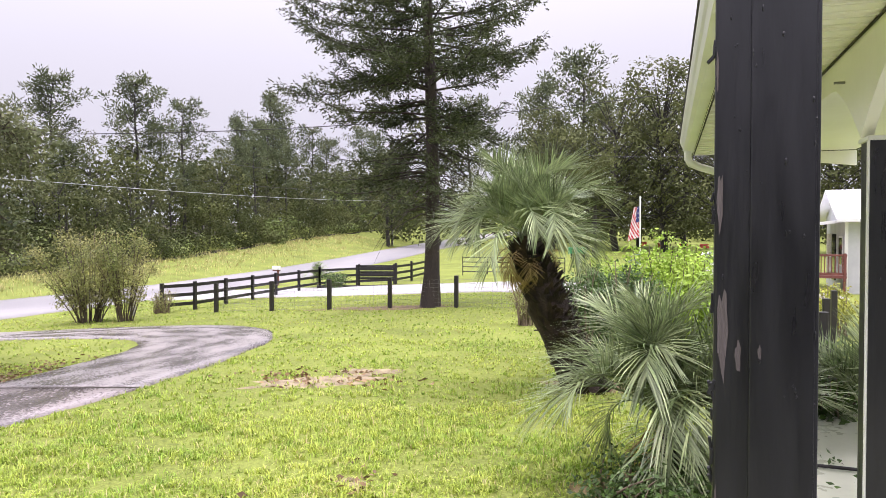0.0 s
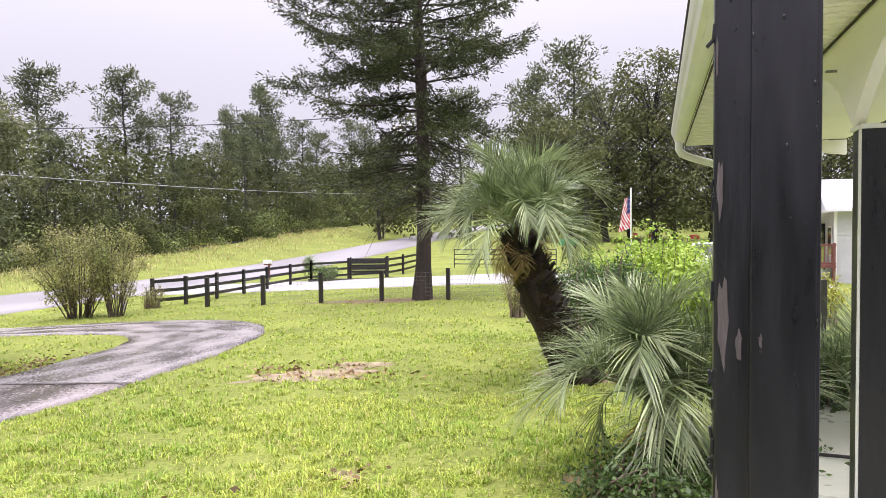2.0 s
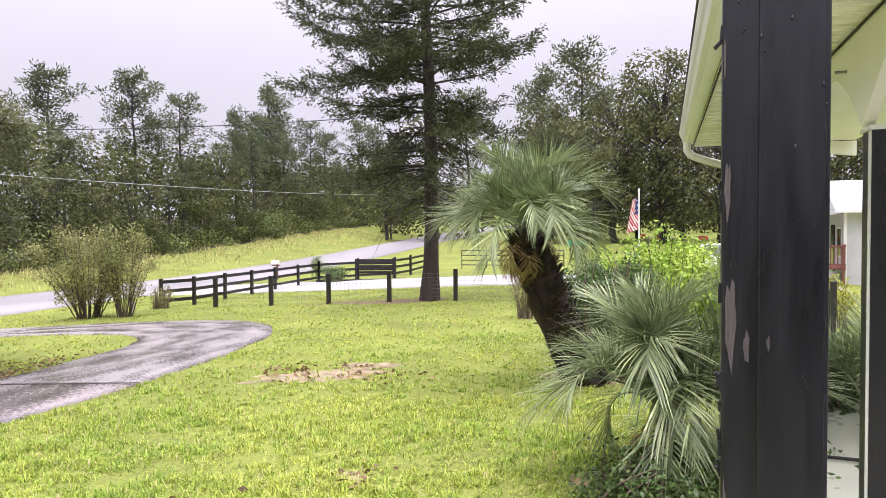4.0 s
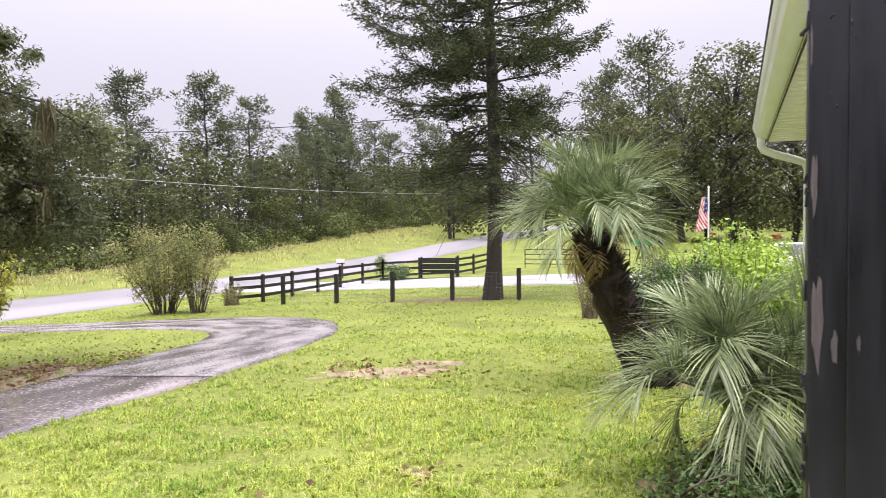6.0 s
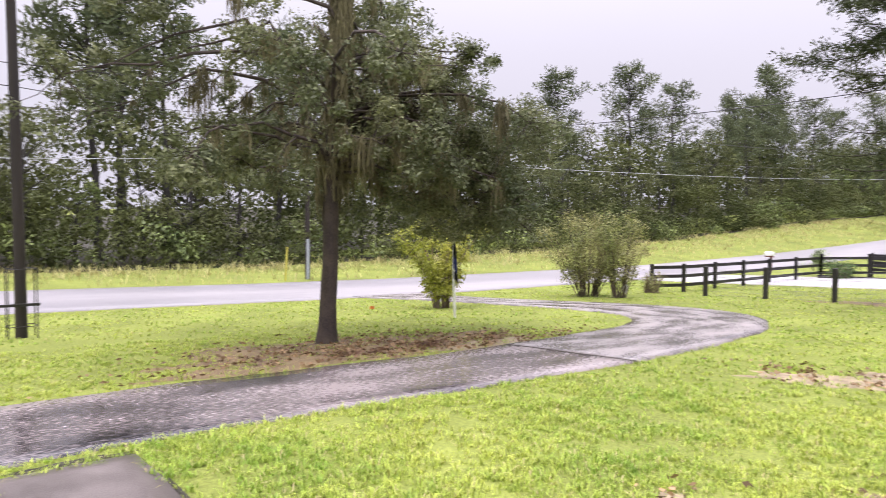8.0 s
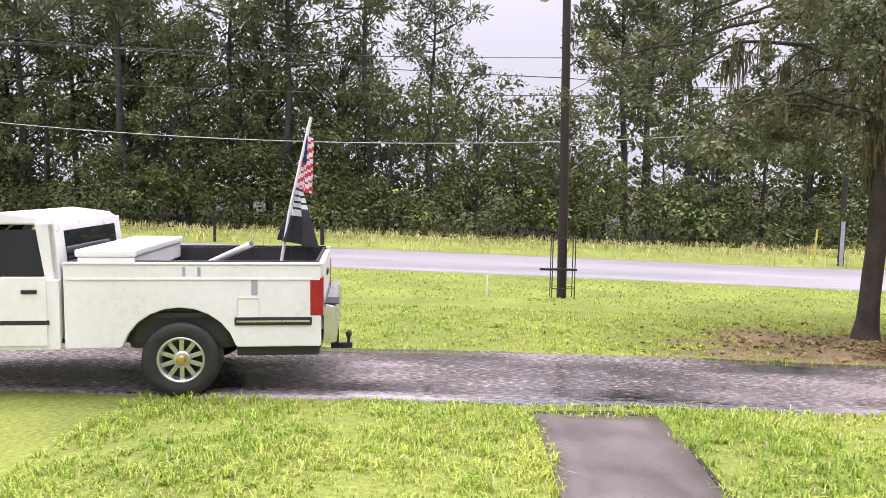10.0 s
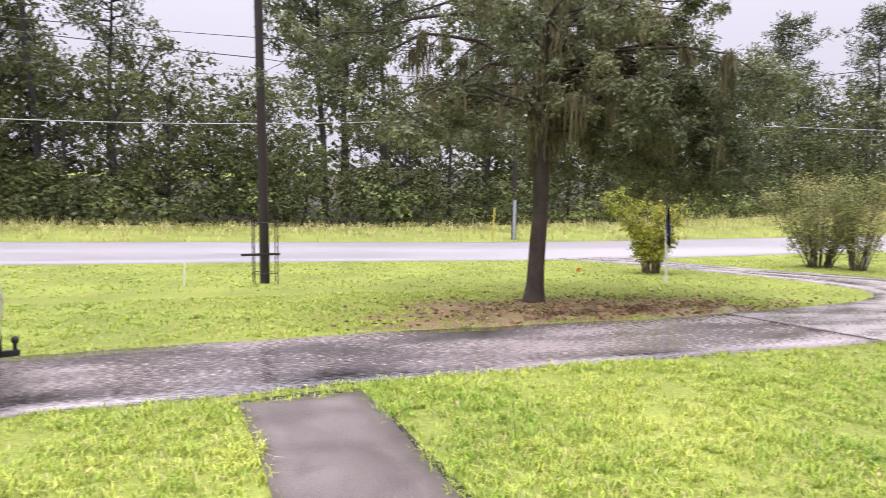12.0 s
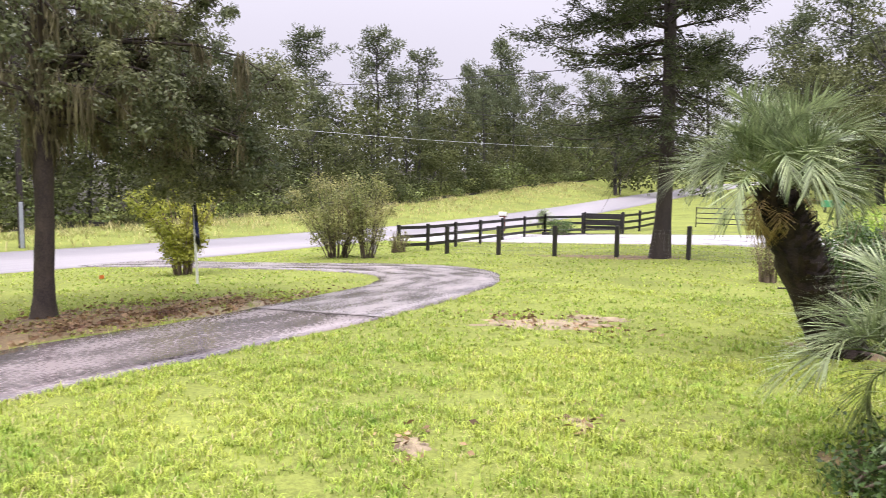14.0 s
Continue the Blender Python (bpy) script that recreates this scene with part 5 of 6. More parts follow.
def pickup():
    x0, y0 = -8.04, -1.70
    z0 = h(-7.6, -3.2) + 0.027
    turn = Matrix.Translation((-7.05, y0, z0)) @ Matrix.Rotation(radians(9.0), 4, "Z") @ Matrix.Translation((x0 + 7.05, 0, 0))
    t = thing("pickup_truck", (x0, y0, z0), "old white pickup truck parked on the wet driveway", "truck")
    t.matrix_basis = turn
    W = 0.98
    R, AX, FX = 0.378, -1.37, -4.86
    bedL, cab0, cab1, nose = -2.42, -2.46, -4.05, -5.55
    for s in (1, -1):
        prof = arch_profile(bedL, -0.02, 0.51, 1.315, [AX], 0.545, 0.40)
        bm = prism(prof, "x", s * (W - 0.06), s * W, 0.012)
        part("bed_side", bm, m_paint, t)
        part("bed_shoulder", boxed((s * (W + 0.004), bedL / 2, 1.18), (0.012, -bedL - 0.06, 0.02), 0.004), m_paint, t)
        part("rail_cap", boxed((s * (W - 0.045), bedL / 2, 1.327), (0.11, -bedL, 0.02), 0.006), m_paint, t)
        part("trim_strip", boxed((s * (W + 0.006), -0.48, 0.765), (0.016, 0.74, 0.080), 0.005), m_liner, t, "black rubbing strip")
        part("trim_inset", boxed((s * (W + 0.013), -0.48, 0.765), (0.010, 0.70, 0.018), 0.002), m_chrome, t, "bright strip inset")
        part("taillight", boxed((s * (W - 0.055), -0.062, 1.005), (0.125, 0.13, 0.375), 0.012), m_red, t, "tall red tail light")
        part("reverse_lens", boxed((s * (W - 0.055), 0.0035, 0.86), (0.10, 0.01, 0.07), 0.002), m_white, t, "clear reversing lens")
        part("wheel_well", boxed((s * (W - 0.30), AX, 0.72), (0.42, 1.02, 0.5), 0.08), m_liner, t)
        # cab and nose sides
        prof = arch_profile(nose + 0.05, cab0, 0.50, 1.17, [FX], 0.52, 0.40)
        part("cab_side", prism(prof, "x", s * (W - 0.05), s * (W - 0.005), 0.012), m_paint, t)
        part("door", boxed((s * (W + 0.002), -3.13, 0.87), (0.018, 1.12, 0.66), 0.008), m_paint, t)
        part("door_handle", boxed((s * (W + 0.015), -2.72, 1.06), (0.02, 0.14, 0.035), 0.006), m_liner, t, "black door handle")
        part("trim_strip", boxed((s * (W + 0.006), -3.4, 0.765), (0.014, 1.7, 0.045), 0.005), m_liner, t, "black rubbing strip")
        part("mirror", boxed((s * (W + 0.13), -3.62, 1.28), (0.17, 0.06, 0.2), 0.02), m_liner, t, "black door mirror")
        part("side_window", prism([(-2.60, 1.20), (-3.66, 1.20), (-3.34, 1.62), (-2.66, 1.64)], "x", s * (W - 0.10), s * (W - 0.075)), m_tint, t, "dark side window")
        part("headlight", boxed((s * (W - 0.16), nose + 0.01, 0.92), (0.26, 0.06, 0.17), 0.02), m_glass, t, "clear headlamp")
        for wy in (AX, FX):
            wheel(t, s * (W - 0.14), wy, R, 0.24, s)
    part("fuel_door", boxed((W + 0.002, -0.72, 0.90), (0.012, 0.21, 0.185), 0.02), m_paint, t, "square fuel door")
    for k, yy in enumerate((-0.66, -1.18, -1.32)):
        part("stain_plate", boxed((W + 0.001, yy, 1.10 if k == 0 else 1.25), (0.006, 0.06 if k == 0 else 0.03, 0.16 if k == 0 else 0.09), 0.003), m_grey, t, "worn grey patch")
    part("tailgate", boxed((0, -0.035, 0.98), (1.72, 0.06, 0.66), 0.014), m_paint, t)
    part("tailgate_band", boxed((0, 0.002, 0.70), (1.5, 0.016, 0.07), 0.004), m_liner, t, "black tailgate band")
    part("tailgate_handle", boxed((0, 0.002, 1.14), (0.2, 0.02, 0.06), 0.006), m_liner, t, "black handle")
    part("bed_floor", boxed((0, bedL / 2, 0.82), (1.86, -bedL - 0.04, 0.05), 0.0), m_liner, t)
    part("front_wall", boxed((0, bedL + 0.03, 1.07), (1.86, 0.05, 0.54), 0.006), m_liner, t)
    for s in (1, -1):
        part("liner_side", boxed((s * 0.895, bedL / 2, 1.10), (0.03, -bedL - 0.1, 0.50), 0.006), m_liner, t, "black ribbed liner")
        for i in range(9):
            part("liner_rib", boxed((s * 0.875, -0.22 - i * 0.25, 1.10), (0.02, 0.05, 0.48), 0.006), m_liner, t)
    part("liner_tail", boxed((0, -0.075, 1.10), (1.7, 0.02, 0.48), 0.004), m_liner, t)
    part("bumper", prism([(0.0, 0.52), (0.13, 0.54), (0.145, 0.72), (0.12, 0.80), (0.12, 0.90), (0.02, 0.92), (0.0, 0.80)], "x", -0.93, 0.93, 0.012), m_chrome, t, "dull chrome step bumper")
    part("bumper_pad", boxed((0.72, 0.08, 0.925), (0.36, 0.14, 0.012), 0.003), m_liner, t, "black step pad")
    part("drop_bar", boxed((0, 0.10, 0.42), (0.06, 0.06, 0.30), 0.008), m_liner, t)
    part("hitch", boxed((0, 0.16, 0.30), (0.06, 0.24, 0.06), 0.008), m_liner, t, "dark tow bar")
    tube_part("hitch_ball", [(0, 0.24, 0.31), (0, 0.24, 0.39), (0, 0.24, 0.405), (0, 0.24, 0.43), (0, 0.24, 0.46), (0, 0.24, 0.47)], [0.02, 0.018, 0.03, 0.036, 0.024, 0.004], m_liner, t, 12, "tow ball")
    part("frame", boxed((0, -2.6, 0.52), (0.9, 5.0, 0.14), 0.01), m_liner, t, "black chassis")
    part("rear_axle", boxed((0, AX, R), (1.6, 0.1, 0.1), 0.03), m_liner, t)
    part("front_axle", boxed((0, FX, R), (1.6, 0.1, 0.1), 0.03), m_liner, t)
    part("exhaust", boxed((0.35, -0.6, 0.47), (0.09, 1.0, 0.09), 0.03), m_liner, t)
    part("chassis_rail", boxed((W - 0.10, -0.44, 0.465), (0.10, 0.80, 0.11), 0.02), m_liner, t)
    part("under_valance", boxed((0, -0.12, 0.53), (1.8, 0.2, 0.12), 0.02), m_liner, t)
    # cab
    part("cab_back", prism([(cab0, 0.6), (cab0, 1.20), (cab0 - 0.05, 1.70), (cab0 - 0.10, 1.70), (cab0 - 0.06, 1.2), (cab0 - 0.06, 0.6)], "x", -0.93, 0.93), m_paint, t)
    part("rear_window", prism([(cab0 + 0.006, 1.24), (cab0 - 0.034, 1.62), (cab0 - 0.05, 1.62), (cab0 - 0.01, 1.24)], "x", -0.72, 0.72), m_tint, t, "dark rear window")
    part("roof", prism([(cab0 - 0.04, 1.68), (cab0 - 0.12, 1.75), (-3.0, 1.80), (-3.38, 1.74), (-3.45, 1.68)], "x", -0.86, 0.86, 0.02), m_paint, t)
    for s in (1, -1):
        part("rear_pillar", prism([(cab0 - 0.0, 1.16), (cab0 - 0.14, 1.16), (cab0 - 0.22, 1.70), (cab0 - 0.05, 1.70)], "x", s * 0.84, s * 0.93, 0.01), m_paint, t)
        part("front_pillar", prism([(-3.70, 1.16), (-3.84, 1.16), (-3.46, 1.70), (-3.36, 1.70)], "x", s * 0.84, s * 0.92, 0.008), m_paint, t)
    part("windscreen", prism([(-3.92, 1.17), (-3.45, 1.69), (-3.43, 1.69), (-3.90, 1.17)], "x", -0.84, 0.84), m_tint, t, "dark windscreen")
    part("bonnet", prism([(-3.8, 1.15), (nose + 0.05, 1.07), (nose, 1.0), (nose, 0.78), (nose + 0.3, 0.78), (-3.8, 0.9)], "x", -0.95, 0.95, 0.015), m_paint, t)
    part("grille", boxed((0, nose - 0.004, 0.91), (1.2, 0.03, 0.2), 0.008), m_liner, t, "dark grille")
    part("front_bumper", boxed((0, nose - 0.05, 0.62), (1.9, 0.14, 0.2), 0.03), m_chrome, t, "chrome front bumper")
    # box and pole carried in the bed
    tb = thing("tool_box", (x0, y0 - 2.05, z0 + 1.375), "white metal tool box across the truck bed", "tool box")
    part("chest", boxed((0, 0, -0.08), (1.84, 0.52, 0.17), 0.012), m_paint, tb)
    part("lid", boxed((0, 0, 0.045), (1.88, 0.56, 0.07), 0.02), m_white, tb, "pale grey lid")
    tb.matrix_basis = turn @ Matrix.Translation((0, -2.05, 1.375))
    wp = thing("white_pipe", (x0 + 0.3, y0 - 0.9, z0 + 0.85), "white plastic pipe leaning on the bed rail", "pipe")
    tube_part("pipe", [(-0.9, -1.15, 0.01), (0.55, 0.2, 0.66)], 0.032, m_white, wp, 10)
    wp.matrix_basis = turn @ Matrix.Translation((0.3, -0.9, 0.85))
    sk = thing("stake_bar", (x0 - 0.9, y0 - 0.1, z0 + 1.37), "short dark bar in the bed's stake pocket", "bar")
    part("bar", boxed((0, 0, 0.12), (0.05, 0.05, 0.26), 0.006), m_liner, sk)
    sk.matrix_basis = turn @ Matrix.Translation((-0.9, -0.1, 1.37))


pickup()


# ---------------------------------------------------------------- flags
m_fred = material("flag_red", (0.50, 0.03, 0.05), (0.62, 0.06, 0.08), scale=8, rough=0.7, transmit=0.25)
m_fwhite = material("flag_white", (0.68, 0.68, 0.68), (0.78, 0.78, 0.78), scale=8, rough=0.7, transmit=0.25)
m_fblue = material("flag_blue", (0.025, 0.035, 0.14), (0.04, 0.055, 0.2), scale=8, rough=0.7, transmit=0.2)
m_fblack = material("flag_black", (0.012, 0.012, 0.014), (0.025, 0.025, 0.028), scale=8, rough=0.7)


def cloth(name, parent, top, drop, w_top, w_low, pick, direction, seed, label, rows=26, cols=14, lean=(0, 0)):
    """Hanging folded cloth: pick(i, j) gives the material slot of a patch."""
    g = np.random.default_rng(seed)
    d = np.array([*direction, 0.0])
    d /= np.linalg.norm(d)
    nrm = np.array([-d[1], d[0], 0])
    V, F, ph = [], [], g.uniform(0, 6)
    for i in range(rows + 1):
        s = i / rows
        w = w_top + (w_low - w_top) * s
        for j in range(cols + 1):
            c = j / cols
            fold = 0.05 * math.sin(c * 13 + ph + 2.2 * s) * (0.3 + c) + 0.02 * math.sin(c * 27 + 5 * s)
            sag = 0.10 * drop * c * (0.4 + s)
            V.append(np.array(top) + np.array([*lean, 0.0]) * s + d * w * c + nrm * fold + np.array([0, 0, -drop * s - sag]))
    n = cols + 1
    me = bpy.data.meshes.new(name)
    for i in range(rows):
        for j in range(cols):
            F.append((i * n + j, i * n + j + 1, (i + 1) * n + j + 1, (i + 1) * n + j))
    me.from_pydata([tuple(v) for v in V], [], F)
    for m in (m_fred, m_fwhite, m_fblue, m_fblack):
        me.materials.append(m)
    for k, p in enumerate(me.polygons):
        p.material_index = pick(k // cols / rows, k % cols / cols)
        p.use_smooth = True
    return part(name, me, None, parent, label)


def stars_stripes(s, c):
    if c < 0.42 and s < 0.5:
        return 1 if (int(s * 26) % 4 == 1 and int(c * 14) % 3 == 1) else 2
    return 0 if int((c * 0.5 + s * 0.9) * 17) % 2 == 0 else 1


def dark_banner(s, c):
    if s < 0.38 and c > 0.3:
        return 1 if int(s * 26) % 3 != 0 else 3
    return 1 if 0.38 < s < 0.5 and 0.15 < c < 0.62 or (s < 0.45 and 0.12 < c < 0.28) else 3


tf = thing("truck_flags", (-8.75, -2.62, 0.85), "furled striped flag above a black flag on a white pole", "flag")
tube_part("pole", [(0, 0, -0.05), (0.0, 0.16, 0.9), (0.0, 0.42, 2.02)], 0.021, m_white, tf, 8, "white pole")
cloth("striped_flag", tf, (0, 0.37, 1.80), 0.62, 0.05, 0.24, stars_stripes, (0.25, 1), 3, "red, white and blue striped flag", lean=(0, -0.16))
cloth("black_flag", tf, (0, 0.22, 1.18), 0.64, 0.10, 0.52, dark_banner, (0.2, 1), 4, "black flag with a white emblem", lean=(0, -0.22))

lf = thing("lawn_flag", (-14.54, 11.36, h(-14.54, 11.36)), "furled black and blue flag on a leaning white pole", "flag")
tube_part("pole", [(0, 0, -0.05), (0.02, -0.06, 1.0), (0.03, -0.1, 2.25)], 0.034, m_white, lf, 8, "white pole")
cloth("furled_flag", lf, (0.03, -0.16, 2.18), 1.12, 0.10, 0.14, lambda s, c: 3 if s < 0.5 or s > 0.8 else (1 if int(s * 26) % 5 == 0 and c < 0.5 else 2), (0.6, 0.8), 7, "dark furled cloth", lean=(0, 0.06))
fo = thing("orange_marker", (-17.2, 10.45, h(-17.2, 10.45)), "small orange utility flag in the grass", "marker")
m_orange = material("orange_plastic", (0.70, 0.16, 0.03), (0.8, 0.22, 0.05), scale=9, rough=0.5)
tube_part("wire", [(0, 0, 0), (0, 0, 0.2)], 0.004, m_wire, fo)
part("pennant", boxed((0, 0.05, 0.16), (0.006, 0.13, 0.09)), m_orange, fo)
nf = thing("neighbour_flagpole", (0.45, 48.0, h(0.45, 48)), "white flagpole with a drooping striped flag", "flag")
tube_part("pole", [(0, 0, 0), (0, 0, 4.6)], 0.05, m_white, nf, 8, "white pole")
tube_part("finial", [(0, 0, 4.58), (0, 0, 4.66), (0, 0, 4.74)], [0.03, 0.09, 0.01], m_white, nf, 8)
cloth("striped_flag", nf, (-0.05, 0, 4.1), 2.0, 0.35, 0.75, stars_stripes, (-1, -0.1), 9, "red, white and blue striped flag")

# ---------------------------------------------------------------- next property
m_roofw = material("white_metal_roof", (0.66, 0.66, 0.68), (0.76, 0.76, 0.78), scale=1.5, rough=0.3, rough2=0.45)
m_redwood = material("red_brown_deck", (0.11, 0.03, 0.025), (0.19, 0.06, 0.045), scale=3, rough=0.5, stretch=(1, 1, 0.3))


def neighbour_house():
    ob = thing("neighbour_house", (8.6, 33.0, h(8.6, 33)), "small white-sided house with pale metal gable roof", "house", rz=-6)
    for i in range(15):
        part("siding_board", prism([(0, i * 0.2), (0.02, i * 0.2), (0.005, i * 0.2 + 0.195), (0, i * 0.2 + 0.195)], "x", 0, 6.5), m_siding, ob)
    part("front_wall", boxed((3.25, 0.15, 1.55), (6.5, 0.2, 3.1)), m_siding, ob)
    part("end_wall", boxed((0.1, 3.0, 1.55), (0.2, 5.6, 3.1)), m_siding, ob)
    part("corner_board", boxed((-0.02, 0.0, 1.55), (0.12, 0.14, 3.1), 0.01), m_white, ob)
    part("roof", prism([(-0.5, 3.0), (3.0, 4.35), (6.5, 3.0), (6.5, 3.12), (3.0, 4.5), (-0.5, 3.12)], "x", -0.45, 7.0), m_roofw, ob)
    part("gable", prism([(0.05, 3.05), (5.9, 3.05), (3.0, 4.3)], "x", -0.05, 0.1), m_siding, ob)
    part("porch_roof", prism([(-1.9, 2.75), (0.0, 3.0), (0.0, 3.12), (-1.9, 2.85)], "y", 0.4, 4.8), m_roofw, ob)
    win = part("window", boxed((-0.03, 1.3, 1.75), (0.05, 0.9, 1.3), 0.01), m_white, ob)
    part("pane", boxed((-0.06, 1.08, 1.75), (0.01, 0.38, 1.15)), m_tint, win)
    part("pane", boxed((-0.06, 1.52, 1.75), (0.01, 0.38, 1.15)), m_tint, win)
    door = part("door", boxed((-0.03, 3.3, 1.45), (0.06, 0.95, 2.1), 0.01), m_tint, ob, "dark open doorway")
    part("frame", boxed((-0.05, 3.82, 1.45), (0.06, 0.1, 2.2), 0.01), m_white, door)
    lat = part("screen", boxed((-0.03, 4.6, 1.55), (0.05, 1.4, 1.9), 0.01), m_redwood, ob, "dark lattice screen")
    for i in range(6):
        part("slat", boxed((-0.07, 4.05 + i * 0.22, 1.55), (0.02, 0.05, 1.9)), m_soffit, lat)
    dk = thing("deck", (7.0, 32.7, h(7.0, 32.7)), "red-brown timber deck with balusters beside the white house", "deck", rz=-6)
    part("platform", boxed((0.3, 1.4, 0.72), (2.4, 3.0, 0.1), 0.01), m_redwood, dk)
    for x_ in (-0.85, 0.3, 1.42):
        part("newel", boxed((x_, -0.05, 0.85), (0.11, 0.11, 1.7), 0.01), m_redwood, dk)
    for z in (0.85, 1.62):
        part("rail", boxed((0.3, -0.05, z), (2.4, 0.06, 0.08), 0.008), m_redwood, dk)
    for i in range(17):
        part("baluster", boxed((-0.75 + i * 0.13, -0.05, 1.23), (0.035, 0.035, 0.74)), m_redwood, dk)


neighbour_house()
for px_, py_ in ((2.25, 9.6), (2.9, 12.2), (3.6, 14.6)):
    yp = thing("yard_post", (px_, py_, h(px_, py_)), "short black square fence post in the side yard", "post", "side yard posts")
    part("shaft", boxed((0, 0, 0.62), (0.10, 0.10, 1.3), 0.008), m_black, yp)


def suv():
    t = thing("white_suv", (4.6, 36.5, h(4.6, 36.5) + 0.03), "white sport utility vehicle parked on the next drive", "car", rz=64)
    body = [(-2.2, 0.35), (2.25, 0.35), (2.3, 0.6), (2.25, 0.98), (1.2, 1.08), (0.75, 1.52), (0.2, 1.62), (-1.5, 1.62), (-2.1, 1.12), (-2.25, 0.9), (-2.25, 0.5)]
    part("body", prism(body, "y", -0.88, 0.88, 0.06), m_paint, t)
    for s in (1, -1):
        part("side_window", prism([(1.0, 1.1), (0.65, 1.48), (-1.45, 1.5), (-1.85, 1.15)], "y", s * 0.87, s * 0.89), m_tint, t)
        part("tail_lamp", boxed((-2.17, s * 0.7, 1.0), (0.16, 0.3, 0.14), 0.02), m_red, t, "red tail lamp")
    part("rear_window", prism([(-1.60, 1.57), (-2.10, 1.16), (-2.14, 1.16), (-1.64, 1.57)], "y", -0.7, 0.7), m_tint, t)
    part("rear_valance", boxed((-2.25, 0, 0.47), (0.1, 1.6, 0.22), 0.02), m_liner, t)
    for wx_ in (-1.4, 1.45):
        for s in (1, -1):
            w_ = wheel(t, 0, 0, 0.36, 0.22, s)
            w_.location = (wx_, s * 0.80, 0.36)
            w_.rotation_euler = (0, 0, radians(90))


suv()
m_tarp = material("red_plastic_sheet", (0.45, 0.06, 0.04), (0.6, 0.1, 0.06), scale=1.2, rough=0.4)
m_green = material("green_container", (0.04, 0.24, 0.10), (0.06, 0.32, 0.14), scale=2, rough=0.5)
rg = np.random.default_rng(12)
for i in range(4):
    x_ = 1.2 + i * 1.9 + rg.uniform(-0.3, 0.3)
    y_ = 80 + rg.uniform(-2, 3)
    rc = thing("red_barrier", (x_, y_, h(x_, y_)), "low red plastic barrier at the field's edge", "barrier", "red barriers", rz=rg.uniform(-25, 25))
    part("shell", prism([(-0.3, 0), (0.3, 0), (0.18, 0.28), (0.1, 0.45), (-0.1, 0.45), (-0.18, 0.28)], "x", -0.45, 0.45, 0.03), m_tarp, rc)
gc = thing("green_trailer", (-4.4, 59.8, h(-4.4, 59.8)), "small green trailer in the field", "trailer")
part("box", boxed((0, 0, 0.65), (1.5, 0.9, 0.5), 0.03), m_green, gc)
for s in (-0.5, 0.5):
    wheel(gc, s, 0, 0.28, 0.16, 1)
fpst = thing("field_tree", (-3.1, 61, h(-3.1, 61)), "slim grey tree trunk in the field", "tree")
tube_part("trunk", [(0, 0, 0), (0.05, 0, 3), (0, 0.1, 7)], [0.22, 0.17, 0.1], m_greybark, fpst)
ccr = np.random.default_rng(5)
part("crown", mesh_np("crown", *leaves_np(np.concatenate([blob_points((ccr.uniform(-1.6, 1.6), ccr.uniform(-1.6, 1.6), ccr.uniform(4.5, 8.5)), (0.9, 0.9, 0.7), 110, ccr, 0.3) for _ in range(22)]), 0.3, 0.16, ccr), m_farleaf), None, fpst)

# roadside mailboxes
def mailbox(x, y, mat, pmat, label):
    ob = thing("mailbox", (x, y, h(x, y)), label, "mailbox")
    part("post", boxed((0, 0, 0.5), (0.1, 0.1, 1.05), 0.008), pmat, ob)
    part("arm", boxed((-0.1, 0, 0.93), (0.5, 0.09, 0.07), 0.006), pmat, ob)
    part("box", prism([(-0.1, 1.0), (0.1, 1.0), (0.1, 1.13), (0.07, 1.2), (0, 1.23), (-0.07, 1.2), (-0.1, 1.13)], "x", -0.38, 0.16, 0.006), mat, ob)


mailbox(-21.6, 40.8, m_white, m_redwood, "white roadside mailbox on a red-brown post")
mailbox(-31.4, -11.6, m_black, m_black, "black mailbox on a post across the road")


# ---------------------------------------------------------------- low planting
bush("ground_cover", 0.32, 5.45, 0.42, 0.6, m_darkshrub, "low dark green ground cover with tiny white flowers", 40, 6500, 0.055, 0.6, 0.2, 21)
bush("ground_cover", 0.85, 5.5, 0.5, 0.6, m_darkshrub, "low dark green leafy weeds under the palm", 36, 5500, 0.06, 0.55, 0.2, 22)
bush("porch_plant", 1.85, 7.5, 1.25, 0.55, m_darkshrub, "dark green leafy plant beside the porch", 30, 3000, 0.09, 0.3, 0.15, 23)
bush("sapling", -0.75, 12.0, 1.9, 0.4, m_darkshrub, "thin leafy sapling behind the palm trunk", 8, 700, 0.09, 0.1, 0.5, 24)
bush("dry_weeds", -17.15, 23.3, 0.95, 0.45, m_myrtle, "dry weeds round the fence corner", 30, 800, 0.06, 0.3, 0.3, 25)
bush("fence_shrub", -15.9, 36.4, 1.0, 0.9, m_darkshrub, "low green shrub beside the gateway", 24, 1800, 0.1, 0.5, 0.2, 26)
bush("yellow_flower_bush", 4.6, 18.4, 1.3, 0.5, m_yellowbush, "small bush with bright yellow flowers", 18, 1400, 0.09, 0.3, 0.4, 27)
yc = thing("yucca", (-17.9, 38.6, h(-17.9, 38.6)), "spiky green yucca by the fence", "yucca")
fronds(yc, 16, np.array([0, 0, 0.3]), np.random.default_rng(81), 0.75, -5, 60)
sp = thing("side_palm", (2.05, 6.9, h(2.05, 6.9)), "young feather palm beside the porch floor", "palm")
fronds(sp, 14, np.array([0, 0, 0.55]), np.random.default_rng(82), 0.8, -10, 45)
stub = thing("concrete_stub", (-17.75, 22.4, h(-17.75, 22.4)), "short weathered concrete stub by the fence", "post")
